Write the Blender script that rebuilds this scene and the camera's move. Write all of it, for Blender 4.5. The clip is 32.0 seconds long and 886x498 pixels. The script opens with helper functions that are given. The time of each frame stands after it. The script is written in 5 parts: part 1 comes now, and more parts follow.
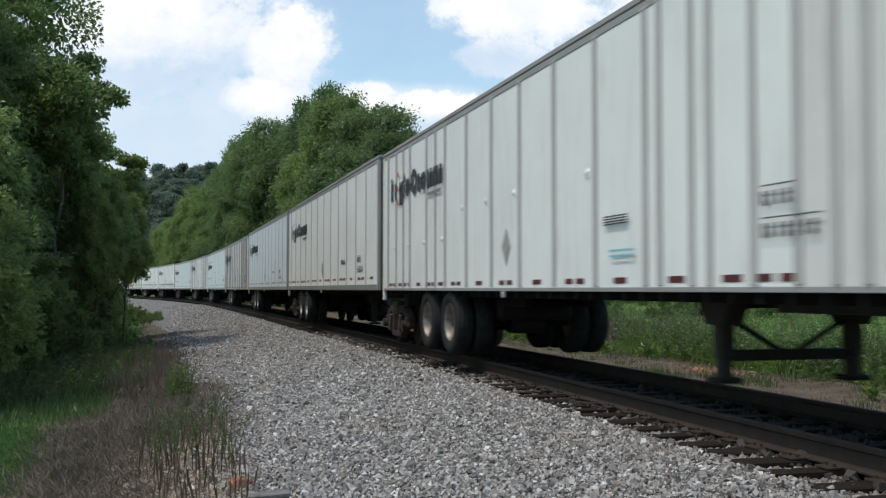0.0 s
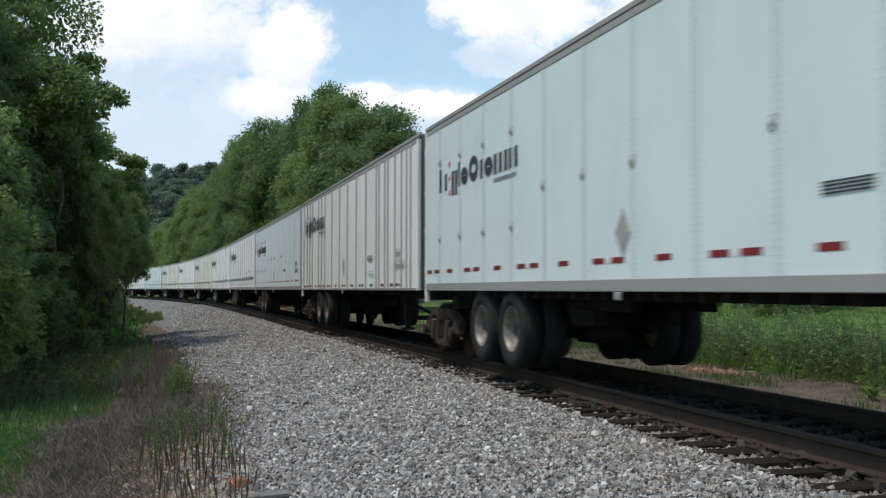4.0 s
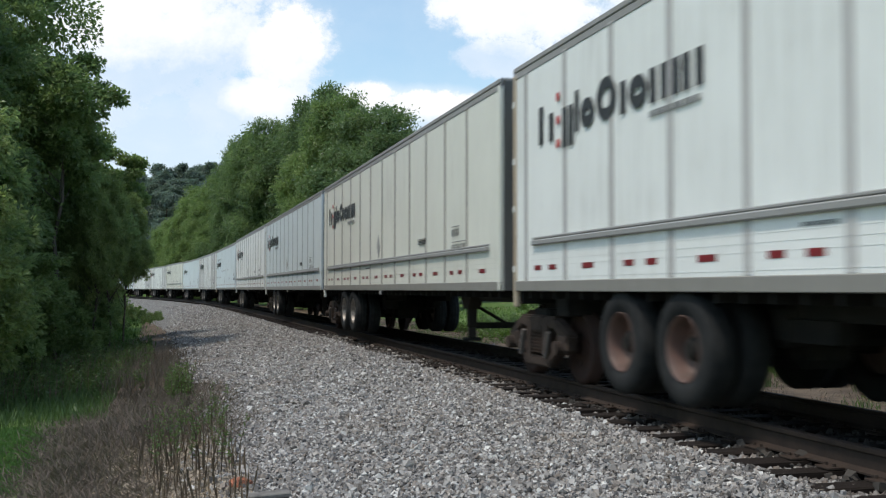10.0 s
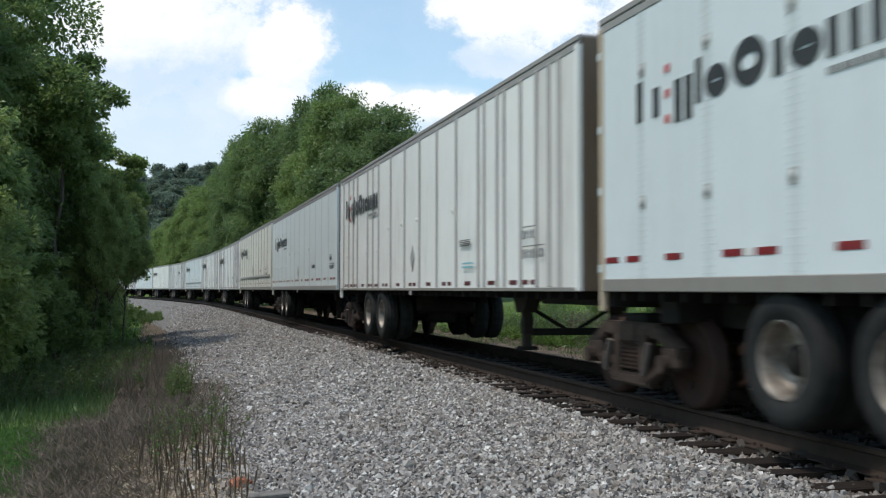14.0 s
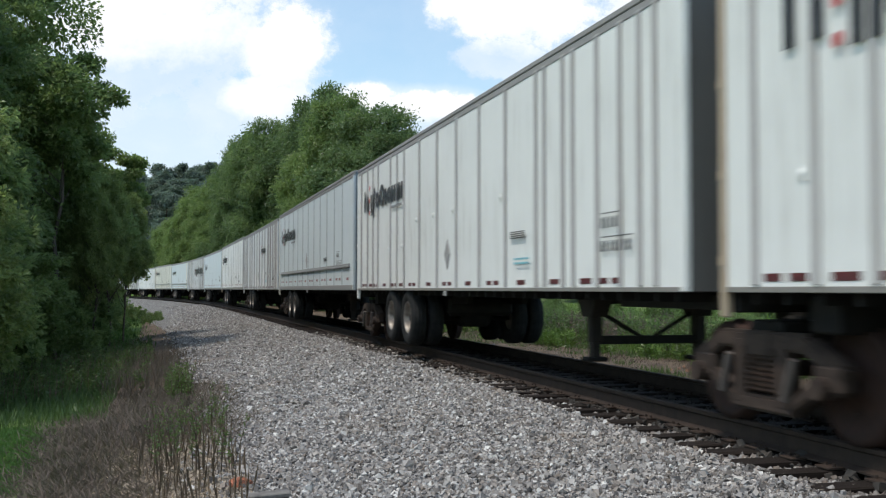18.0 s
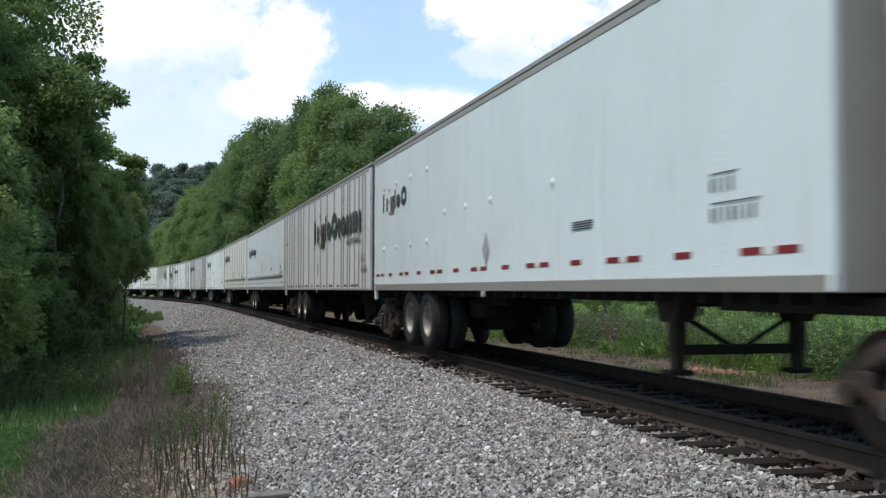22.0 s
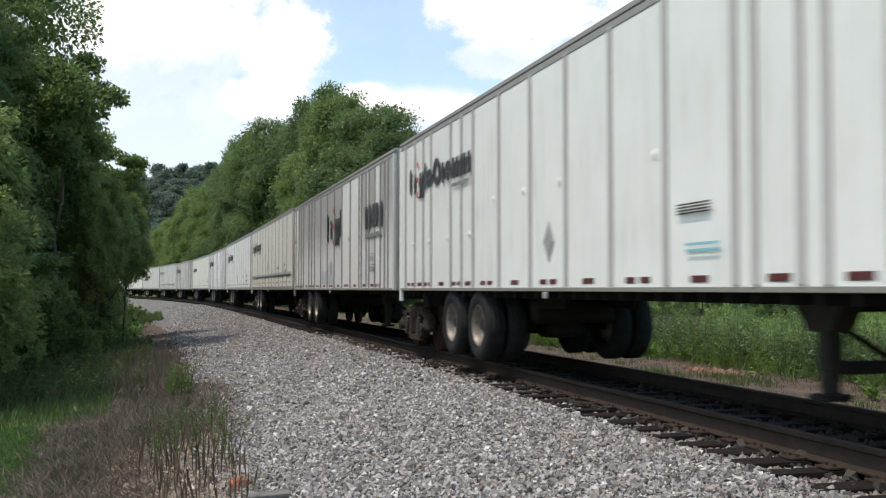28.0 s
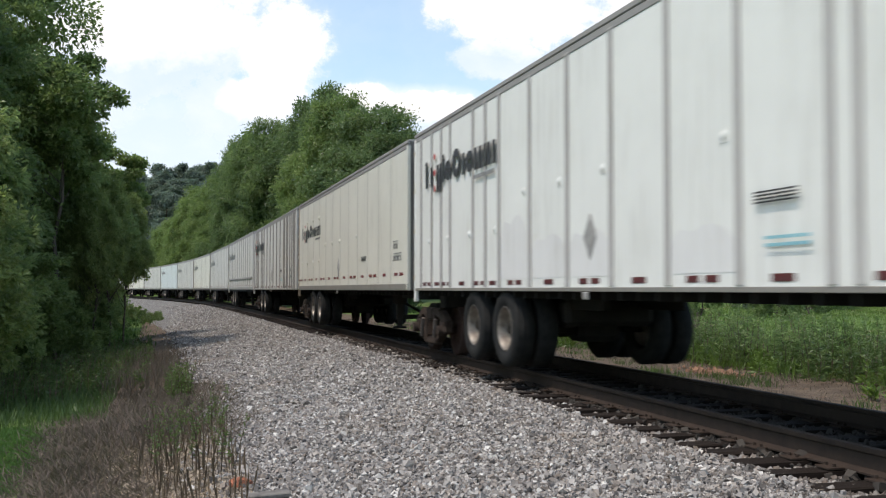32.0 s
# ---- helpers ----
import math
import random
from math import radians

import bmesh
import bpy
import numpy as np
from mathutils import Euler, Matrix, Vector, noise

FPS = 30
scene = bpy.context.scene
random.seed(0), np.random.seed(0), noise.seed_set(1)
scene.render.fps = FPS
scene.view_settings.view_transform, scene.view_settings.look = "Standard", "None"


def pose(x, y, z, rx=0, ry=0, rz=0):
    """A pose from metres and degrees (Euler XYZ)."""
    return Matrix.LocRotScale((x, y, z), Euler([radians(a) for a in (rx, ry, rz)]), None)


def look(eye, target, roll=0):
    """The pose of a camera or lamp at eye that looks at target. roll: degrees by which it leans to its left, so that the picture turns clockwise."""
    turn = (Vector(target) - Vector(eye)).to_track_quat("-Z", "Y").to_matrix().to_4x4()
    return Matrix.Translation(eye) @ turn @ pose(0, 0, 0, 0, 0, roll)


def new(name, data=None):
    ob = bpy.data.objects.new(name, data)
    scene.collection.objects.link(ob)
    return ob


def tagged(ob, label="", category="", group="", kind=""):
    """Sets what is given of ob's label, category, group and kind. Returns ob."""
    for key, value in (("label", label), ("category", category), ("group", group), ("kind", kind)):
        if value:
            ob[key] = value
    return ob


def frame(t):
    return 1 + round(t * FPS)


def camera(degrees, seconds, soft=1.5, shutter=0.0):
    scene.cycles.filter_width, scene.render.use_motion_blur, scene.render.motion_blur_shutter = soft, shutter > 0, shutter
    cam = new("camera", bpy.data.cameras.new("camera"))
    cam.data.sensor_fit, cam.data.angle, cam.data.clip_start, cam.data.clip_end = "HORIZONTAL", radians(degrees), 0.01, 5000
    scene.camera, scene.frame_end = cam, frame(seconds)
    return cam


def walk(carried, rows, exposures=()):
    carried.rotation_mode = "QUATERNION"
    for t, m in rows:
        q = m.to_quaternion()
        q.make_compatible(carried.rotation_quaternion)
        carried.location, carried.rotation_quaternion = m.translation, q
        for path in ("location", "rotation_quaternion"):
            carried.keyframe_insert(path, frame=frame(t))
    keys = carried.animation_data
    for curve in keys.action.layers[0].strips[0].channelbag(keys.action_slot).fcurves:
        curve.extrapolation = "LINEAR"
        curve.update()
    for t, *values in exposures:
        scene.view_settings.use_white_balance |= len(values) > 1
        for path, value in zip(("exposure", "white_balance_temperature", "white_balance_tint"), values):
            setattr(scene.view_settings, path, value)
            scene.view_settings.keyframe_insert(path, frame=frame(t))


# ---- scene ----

# ---------- camera: a tripod beside the line ----------
EYE_Z = 1.105
cam = camera(46.38, 32.0, soft=1.2, shutter=0.24)
CAM_POSE = pose(0, 0, EYE_Z, 90 + 2.29, 0, 0)
walk(cam, [(0, CAM_POSE), (32, CAM_POSE)], exposures=[
    (0, 0.44, 6450, 11), (6, 0.50, 6450, 11), (13, 0.54, 6450, 11), (19, 0.60, 6450, 12), (24, 0.70, 6500, 14), (28, 0.75, 6800, 16), (32, 0.73, 6800, 16)])

# ---------- daylight ----------
SUN_WAY = Vector((-0.35, -0.20, 0.91)).normalized()      # towards the sun
world = bpy.data.worlds.new("daylight")
scene.world = world
world.use_nodes = True
wn, wl = world.node_tree.nodes, world.node_tree.links
sky = wn.new("ShaderNodeTexSky")
sky.sky_type, sky.sun_disc = "NISHITA", False
sky.sun_elevation = math.asin(SUN_WAY.z)
sky.sun_rotation = math.atan2(SUN_WAY.x, SUN_WAY.y)
sky.air_density, sky.dust_density, sky.ozone_density = 1.0, 1.6, 0.8
tint = wn.new("ShaderNodeMix")
tint.data_type, tint.blend_type = "RGBA", "MULTIPLY"
tint.inputs[0].default_value = 1.0
tint.inputs[7].default_value = (0.86, 0.97, 0.91, 1)      # thin summer haze
wl.new(sky.outputs[0], tint.inputs[6])
wl.new(tint.outputs[2], wn["Background"].inputs[0])
wn["Background"].inputs[1].default_value = 0.15
sun = new("sun", bpy.data.lights.new("sun", "SUN"))
sun.data.energy, sun.data.angle, sun.data.color = 1.75, radians(2.5), (1.0, 0.94, 0.84)
sun.matrix_world = look((0, 0, 60), Vector((0, 0, 60)) - SUN_WAY)

# ---------- materials ----------


class Nodes:
    """A small node-tree writer for one material."""

    def __init__(self, name):
        self.m = bpy.data.materials.new(name)
        self.m.use_nodes = True
        self.t = self.m.node_tree
        self.b = self.t.nodes["Principled BSDF"]

    def add(self, kind, **inputs):
        n = self.t.nodes.new(kind)
        return n

    def link(self, a, b):
        self.t.links.new(a, b)

    def coords(self, which="Object"):
        if which == "World":
            return self.add("ShaderNodeNewGeometry").outputs["Position"]
        return self.add("ShaderNodeTexCoord").outputs[which]

    def scaled(self, v, s):
        n = self.add("ShaderNodeMapping")
        self.link(v, n.inputs[0])
        n.inputs["Scale"].default_value = s
        return n.outputs[0]

    def noise(self, v, scale, detail=4, rough=0.6):
        n = self.add("ShaderNodeTexNoise")
        self.link(v, n.inputs["Vector"])
        n.inputs["Scale"].default_value, n.inputs["Detail"].default_value, n.inputs["Roughness"].default_value = scale, detail, rough
        return n.outputs["Fac"]

    def span(self, x, a, b, c=0.0, d=1.0):
        n = self.add("ShaderNodeMapRange")
        self.link(x, n.inputs[0])
        for i, k in enumerate((a, b, c, d)):
            n.inputs[i + 1].default_value = k
        return n.outputs[0]

    def maths(self, op, a, b=None):
        n = self.add("ShaderNodeMath")
        n.operation = op
        for i, k in enumerate((a, b)):
            if k is None:
                continue
            if isinstance(k, (int, float)):
                n.inputs[i].default_value = k
            else:
                self.link(k, n.inputs[i])
        return n.outputs[0]

    def mix(self, f, a, b):
        n = self.add("ShaderNodeMix")
        n.data_type = "RGBA"
        for sock, k in ((n.inputs[0], f), (n.inputs[6], a), (n.inputs[7], b)):
            if isinstance(k, (int, float)):
                sock.default_value = k
            elif isinstance(k, tuple):
                sock.default_value = (*k, 1)
            else:
                self.link(k, sock)
        return n.outputs[2]

    def ramp(self, x, *stops):
        n = self.add("ShaderNodeValToRGB")
        self.link(x, n.inputs[0])
        e = n.color_ramp.elements
        while len(e) < len(stops):
            e.new(0.5)
        for i, (p, c) in enumerate(stops):
            e[i].position, e[i].color = p, (*c, 1)
        return n.outputs[0]

    def bump(self, h, strength=0.3, dist=0.01):
        n = self.add("ShaderNodeBump")
        self.link(h, n.inputs["Height"])
        n.inputs["Strength"].default_value, n.inputs["Distance"].default_value = strength, dist
        self.link(n.outputs[0], self.b.inputs["Normal"])

    def done(self, colour=None, rough=0.6, metal=0.0, spec=0.5):
        if colour is not None:
            if isinstance(colour, tuple):
                self.b.inputs["Base Color"].default_value = (*colour, 1)
            else:
                self.link(colour, self.b.inputs["Base Color"])
        if isinstance(rough, (int, float)):
            self.b.inputs["Roughness"].default_value = rough
        else:
            self.link(rough, self.b.inputs["Roughness"])
        self.b.inputs["Metallic"].default_value = metal
        self.b.inputs["Specular IOR Level"].default_value = spec
        return self.m


def chance(n):
    return n.add("ShaderNodeObjectInfo").outputs["Random"]


def island(n):
    return n.add("ShaderNodeNewGeometry").outputs["Random Per Island"]


def painted(name, colour, dirt=(0.30, 0.27, 0.22), amount=0.65, rough=0.5):
    """Weathered trailer paint: faint blotches, vertical dirt runs, fine grain."""
    n = Nodes(name)
    v = n.coords("Object")
    w = n.add("ShaderNodeVectorMath")
    w.operation = "ADD"
    n.link(v, w.inputs[0])
    n.link(n.maths("MULTIPLY", chance(n), 37.0), w.inputs[1])
    v = w.outputs[0]
    runs = n.noise(n.scaled(v, (5.0, 5.0, 0.35)), 2.2, 5, 0.65)
    blot = n.noise(v, 0.8, 4, 0.6)
    fine = n.noise(v, 38, 3, 0.7)
    f = n.maths("MULTIPLY", n.span(runs, 0.48, 0.85), n.span(blot, 0.35, 0.7))
    f = n.maths("ADD", n.maths("MULTIPLY", f, amount), n.maths("MULTIPLY", n.span(fine, 0.6, 0.9), 0.08 * amount))
    tone = n.mix(n.span(blot, 0.3, 0.7), colour, tuple(c * 0.93 for c in colour))
    n.bump(n.noise(v, 1.7, 3, 0.55), 0.22, 0.03)
    return n.done(n.mix(f, tone, dirt), rough, spec=0.25)


PAINT = {
    "white": painted("white_paint", (0.77, 0.77, 0.74)),
    "blue": painted("pale_blue_white_paint", (0.63, 0.68, 0.69), amount=0.3),
    "cream": painted("cream_paint", (0.69, 0.675, 0.60), amount=0.55),
    "dull": painted("dull_streaked_white_paint", (0.645, 0.655, 0.65), dirt=(0.33, 0.36, 0.39), amount=0.8),
    "grey": painted("grey_white_paint", (0.58, 0.57, 0.54), amount=0.75),
}
# rib tones, set darker than the panels so the ribs stand out
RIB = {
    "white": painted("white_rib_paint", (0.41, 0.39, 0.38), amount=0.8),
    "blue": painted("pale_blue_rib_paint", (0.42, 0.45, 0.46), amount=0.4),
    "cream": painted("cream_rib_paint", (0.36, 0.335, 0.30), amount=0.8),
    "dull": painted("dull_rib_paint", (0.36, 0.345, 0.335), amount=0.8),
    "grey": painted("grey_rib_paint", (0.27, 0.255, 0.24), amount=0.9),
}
TOP_RAIL = painted("dirty_top_rail", (0.29, 0.28, 0.27), amount=0.7, rough=0.6)
FASTENED = painted("aluminium_rail", (0.29, 0.283, 0.275), amount=0.7, rough=0.45)
BOTTOM_RAIL = painted("dirty_bottom_rail", (0.235, 0.222, 0.20), dirt=(0.13, 0.11, 0.09), amount=0.9, rough=0.6)
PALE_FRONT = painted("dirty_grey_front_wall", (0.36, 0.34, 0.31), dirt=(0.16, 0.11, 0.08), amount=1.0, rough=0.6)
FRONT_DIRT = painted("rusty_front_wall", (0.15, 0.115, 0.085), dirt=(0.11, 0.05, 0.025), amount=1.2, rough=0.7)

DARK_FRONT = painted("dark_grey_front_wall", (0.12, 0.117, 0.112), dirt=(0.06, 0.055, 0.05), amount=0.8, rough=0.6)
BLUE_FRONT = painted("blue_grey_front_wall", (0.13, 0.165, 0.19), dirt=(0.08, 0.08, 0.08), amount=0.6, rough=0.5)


def grimy(name, colour, other, scale=6, rough=0.8, bump=0.3, metal=0.0):
    n = Nodes(name)
    v = n.coords("Object")
    a = n.noise(v, scale, 5, 0.65)
    b = n.noise(v, scale * 9, 3, 0.6)
    c = n.mix(n.span(a, 0.35, 0.7), colour, other)
    n.bump(b, bump, 0.004)
    return n.done(n.mix(n.span(b, 0.6, 0.9, 0, 0.4), c, tuple(k * 0.5 for k in colour)), rough, metal, 0.2 if rough >= 0.75 else 0.5)


STEEL = grimy("grimy_underframe_steel", (0.013, 0.0125, 0.012), (0.024, 0.021, 0.018))
BOGIE = grimy("rusty_bogie_iron", (0.062, 0.044, 0.035), (0.028, 0.021, 0.018), 7)
LEG_STEEL = grimy("dusty_leg_steel", (0.022, 0.019, 0.017), (0.04, 0.033, 0.028), 7)
GALV = grimy("galvanised_steel", (0.12, 0.10, 0.09), (0.06, 0.05, 0.045), 9, 0.6)
RUBBER = grimy("tyre_rubber", (0.013, 0.0135, 0.014), (0.027, 0.027, 0.026), 7, 0.85)
RIM = grimy("dusty_wheel_disc", (0.30, 0.27, 0.24), (0.13, 0.105, 0.085), 8, 0.5, 0.2, 0.55)
RED_RIM = grimy("red_brown_wheel_disc", (0.12, 0.06, 0.046), (0.085, 0.06, 0.05), 6, 0.6)
WHEEL_STEEL = grimy("rail_wheel_steel", (0.05, 0.026, 0.02), (0.03, 0.02, 0.017), 8, 0.75, 0.2, 0.0)
INK = grimy("black_lettering", (0.025, 0.026, 0.028), (0.04, 0.04, 0.04), 5, 0.5)
GREY_INK = grimy("grey_lettering", (0.16, 0.16, 0.16), (0.25, 0.25, 0.24), 8, 0.5)
PRINT_INK = grimy("dark_grey_lettering", (0.085, 0.085, 0.085), (0.14, 0.14, 0.135), 8, 0.5)
CYAN_INK = grimy("pale_cyan_lettering", (0.16, 0.42, 0.50), (0.25, 0.5, 0.55), 8, 0.5)
RED_INK = grimy("red_dots", (0.50, 0.05, 0.045), (0.4, 0.06, 0.05), 8, 0.5)
RED_TAPE = grimy("red_reflective_tape", (0.25, 0.022, 0.028), (0.13, 0.024, 0.026), 12, 0.35)
WHITE_TAPE = grimy("white_reflective_tape", (0.7, 0.7, 0.68), (0.55, 0.53, 0.5), 12, 0.35)
RAIL_STEEL = grimy("rusty_rail_steel", (0.046, 0.032, 0.025), (0.027, 0.020, 0.0165), 5, 0.8)


# oil-dirty stone between the rails, with the deep shade there painted in too
def oily_shaded_mat():
    n = Nodes("oil_and_shade_ballast")
    g = n.noise(n.coords("World"), 40, 4, 0.7)
    n.bump(g, 0.4, 0.006)
    return n.done(n.mix(n.maths("ADD", n.maths("MULTIPLY", island(n), 0.6), n.maths("MULTIPLY", g, 0.4)), (0.022, 0.02, 0.019), (0.075, 0.065, 0.056)), 0.85, spec=0.25)


def tie_wood():
    n = Nodes("creosoted_tie_wood")
    v = n.coords("Object")
    g = n.noise(n.scaled(v, (6, 1, 6)), 6, 5, 0.7)
    c = n.mix(g, (0.008, 0.0063, 0.0056), (0.023, 0.016, 0.0125))
    c = n.mix(n.maths("MULTIPLY", chance(n), 0.6), c, (0.017, 0.012, 0.0095))
    n.bump(g, 0.6, 0.01)
    return n.done(c, 0.85, spec=0.2)


def stone_mat(name="crushed_limestone", stain=0.35):
    n = Nodes(name)
    i = island(n)
    mixd = n.maths("FRACT", n.maths("ADD", i, n.maths("MULTIPLY", chance(n), 7.3)))
    c = n.ramp(mixd, (0.0, (0.056, 0.050, 0.047)), (0.22, (0.160, 0.146, 0.137)), (0.6, (0.282, 0.262, 0.247)), (0.86, (0.40, 0.38, 0.36)), (1.0, (0.62, 0.60, 0.57)))
    hue = n.maths("FRACT", n.maths("MULTIPLY", mixd, 13.7))
    c = n.mix(n.span(hue, 0.62, 1.0, 0, 0.42), c, (0.27, 0.205, 0.155))
    c = n.mix(n.span(hue, 0.3, 0.0, 0, 0.3), c, (0.17, 0.185, 0.205))
    v = n.coords("World")
    g = n.noise(v, 45, 4, 0.7)
    brown = n.noise(v, 0.6, 3, 0.6)
    c = n.mix(n.span(brown, 0.45 if stain > 0.5 else 0.55, 0.8, 0.25 if stain > 0.5 else 0, stain), c, (0.11, 0.08, 0.058) if stain > 0.5 else (0.22, 0.165, 0.115))
    c = n.mix(n.span(g, 0.4, 0.8, 0, 0.4), c, (0.20, 0.192, 0.186))
    n.bump(g, 0.4, 0.006)
    return n.done(c, 0.9, spec=0.25)


def ballast_bed_mat():
    n = Nodes("ballast_bed")
    v = n.coords("World")
    vo = n.add("ShaderNodeTexVoronoi")
    n.link(v, vo.inputs["Vector"])
    vo.inputs["Scale"].default_value = 24
    sep = n.add("ShaderNodeSeparateColor")
    n.link(vo.outputs["Color"], sep.inputs[0])
    c = n.ramp(sep.outputs[0], (0.0, (0.08, 0.075, 0.07)), (0.3, (0.18, 0.172, 0.163)), (0.75, (0.27, 0.26, 0.248)), (1.0, (0.42, 0.41, 0.39)))
    # colour darkens towards cell rims, painting shade into the gaps between stones
    edge = n.span(vo.outputs["Distance"], 0.2, 0.75)
    c = n.mix(n.maths("MULTIPLY", edge, 0.75), c, (0.08, 0.075, 0.07))
    brown = n.noise(v, 0.6, 3, 0.6)
    c = n.mix(n.span(brown, 0.55, 0.8, 0, 0.35), c, (0.30, 0.24, 0.17))
    n.bump(n.maths("SUBTRACT", 1.0, vo.outputs["Distance"]), 0.9, 0.04)
    return n.done(c, 0.9, spec=0.25)


def ground_mat():
    n = Nodes("grass_and_dirt")
    v = n.coords("World")
    a, b, f = n.noise(v, 0.35, 5, 0.6), n.noise(v, 2.5, 5, 0.65), n.noise(v, 30, 4, 0.7)
    green = n.mix(b, (0.05, 0.10, 0.02), (0.11, 0.17, 0.04))
    soil = n.mix(b, (0.13, 0.095, 0.06), (0.26, 0.20, 0.135))
    c = n.mix(n.span(a, 0.56, 0.68), green, soil)
    c = n.mix(n.span(f, 0.5, 0.9, 0, 0.5), c, (0.05, 0.05, 0.02))
    n.bump(f, 0.6, 0.03)
    return n.done(c, 0.95, spec=0.2)


def soil_mat():
    n = Nodes("sandy_dirt")
    v = n.coords("World")
    a, f = n.noise(v, 2.2, 5, 0.65), n.noise(v, 35, 4, 0.7)
    c = n.mix(a, (0.26, 0.19, 0.125), (0.46, 0.38, 0.27))
    c = n.mix(n.span(f, 0.5, 0.85, 0, 0.6), c, (0.13, 0.10, 0.075))
    n.bump(f, 0.7, 0.02)
    return n.done(c, 0.95, spec=0.2)


def verge_mat():
    n = Nodes("verge_dirt")
    v = n.coords("World")
    a, f, q = n.noise(v, 1.6, 5, 0.65), n.noise(v, 30, 4, 0.7), n.noise(v, 5, 4, 0.6)
    c = n.mix(n.span(a, 0.35, 0.65), (0.075, 0.054, 0.038), (0.15, 0.112, 0.08))
    c = n.mix(n.span(q, 0.6, 0.7, 0, 0.5), c, (0.28, 0.15, 0.09))
    c = n.mix(n.span(f, 0.45, 0.8, 0, 0.7), c, (0.07, 0.055, 0.035))
    n.bump(f, 0.8, 0.03)
    return n.done(c, 0.95, spec=0.2)


def leafy(name, dark, light, through_light=0.35, rough=0.4, glow=(0.12, 0.20, 0.045)):
    n = Nodes(name)
    i = island(n)
    v = n.coords("Object")
    big = n.noise(v, 0.5, 3, 0.6)
    f = n.maths("ADD", n.maths("MULTIPLY", i, 0.5), n.maths("MULTIPLY", n.span(big, 0.32, 0.68), 0.6))
    f = n.maths("ADD", f, n.maths("MULTIPLY", n.maths("SUBTRACT", chance(n), 0.5), 0.3))
    c = n.mix(n.span(f, 0.1, 1.0), dark, light)
    n.done(c, rough, spec=0.5)
    tr = n.add("ShaderNodeBsdfTranslucent")
    n.link(n.mix(0.5, c, glow), tr.inputs[0])
    mx = n.add("ShaderNodeMixShader")
    mx.inputs[0].default_value = through_light
    n.link(n.b.outputs[0], mx.inputs[1])
    n.link(tr.outputs[0], mx.inputs[2])
    n.link(mx.outputs[0], n.t.nodes["Material Output"].inputs[0])
    return n.m


def bark_mat():
    n = Nodes("bark")
    v = n.coords("Object")
    g = n.noise(n.scaled(v, (8, 8, 1.5)), 3, 5, 0.7)
    n.bump(g, 0.8, 0.03)
    return n.done(n.mix(g, (0.05, 0.04, 0.03), (0.17, 0.14, 0.11)), 0.9)


OILY_SHADED, TIE_WOOD, STONE, BALLAST, GROUND, SOIL, BARK = oily_shaded_mat(), tie_wood(), stone_mat(), ballast_bed_mat(), ground_mat(), soil_mat(), bark_mat()
LEAF_OAK = leafy("broad_leaves", (0.085, 0.14, 0.05), (0.27, 0.35, 0.13), 0.58, glow=(0.24, 0.36, 0.10))
LEAF_LIGHT = leafy("light_green_leaves", (0.075, 0.125, 0.04), (0.26, 0.34, 0.11), 0.5, glow=(0.24, 0.36, 0.10))
LEAF_DARK = leafy("dark_green_leaves", (0.062, 0.105, 0.046), (0.19, 0.26, 0.105), 0.54, glow=(0.24, 0.36, 0.10))
# far leaves made paler and bluer: distance haze put into their colour
LEAF_FAR_HAZED = leafy("haze_tinted_far_leaves", (0.12, 0.165, 0.145), (0.20, 0.245, 0.215), 0.4)
GRASS = leafy("grass_blades", (0.045, 0.11, 0.02), (0.10, 0.20, 0.045), 0.4)
# darker blade colour paints in the trees' shade on this grass
SHADE_TONED_GRASS = leafy("shade_toned_blades", (0.04, 0.075, 0.02), (0.10, 0.155, 0.045), 0.35)
LEAF_WOOD = leafy("wood_leaves", (0.04, 0.078, 0.034), (0.16, 0.23, 0.09), 0.42, glow=(0.24, 0.36, 0.10))
WEED = leafy("tall_weed_leaves", (0.05, 0.085, 0.025), (0.14, 0.20, 0.055), 0.42)
DRY = leafy("dry_brush", (0.07, 0.05, 0.043), (0.22, 0.165, 0.135), 0.2, 0.8)
# yellow-green young leaves, lightened further in colour to look sunlit
LEAF_YELLOW_SUN = leafy("sun_toned_young_leaves", (0.14, 0.18, 0.06), (0.31, 0.37, 0.13), 0.55, glow=(0.24, 0.36, 0.10))
MEADOW = leafy("meadow_blades", (0.075, 0.14, 0.02), (0.17, 0.26, 0.05), 0.4)
STALK = leafy("dead_stalks", (0.07, 0.05, 0.036), (0.19, 0.14, 0.095), 0.05, 0.85)
BLOOM = leafy("reddish_seed_heads", (0.12, 0.07, 0.035), (0.2, 0.13, 0.06), 0.3, 0.8)

# ---------- the line of the track ----------
GRADE = 0.0012
S_MIN, S_STEP = -620.0, 0.5
_s = np.arange(S_MIN, 800.01, S_STEP)
_k = np.interp(_s, (-60, -25, 0, 30, 80, 160, 260), (0.0, 0.0029, -0.0006, -0.0002, -0.0018, -0.0018, 0.0))
_h = np.concatenate([[0], np.cumsum((_k[1:] + _k[:-1]) / 2 * S_STEP)])
_i0 = int(round(-S_MIN / S_STEP))
_h = _h - _h[_i0] - 0.2601
_hm = (_h[1:] + _h[:-1]) / 2
_x = np.concatenate([[0], np.cumsum(np.sin(_hm) * S_STEP)])
_y = np.concatenate([[0], np.cumsum(np.cos(_hm) * S_STEP)])
_x, _y = _x - _x[_i0] - 0.2217, _y - _y[_i0] + 17.5676
_x, _y = _x + 1.3075 * np.cos(_h), _y - 1.3075 * np.sin(_h)     # from the train's near side to the centre line


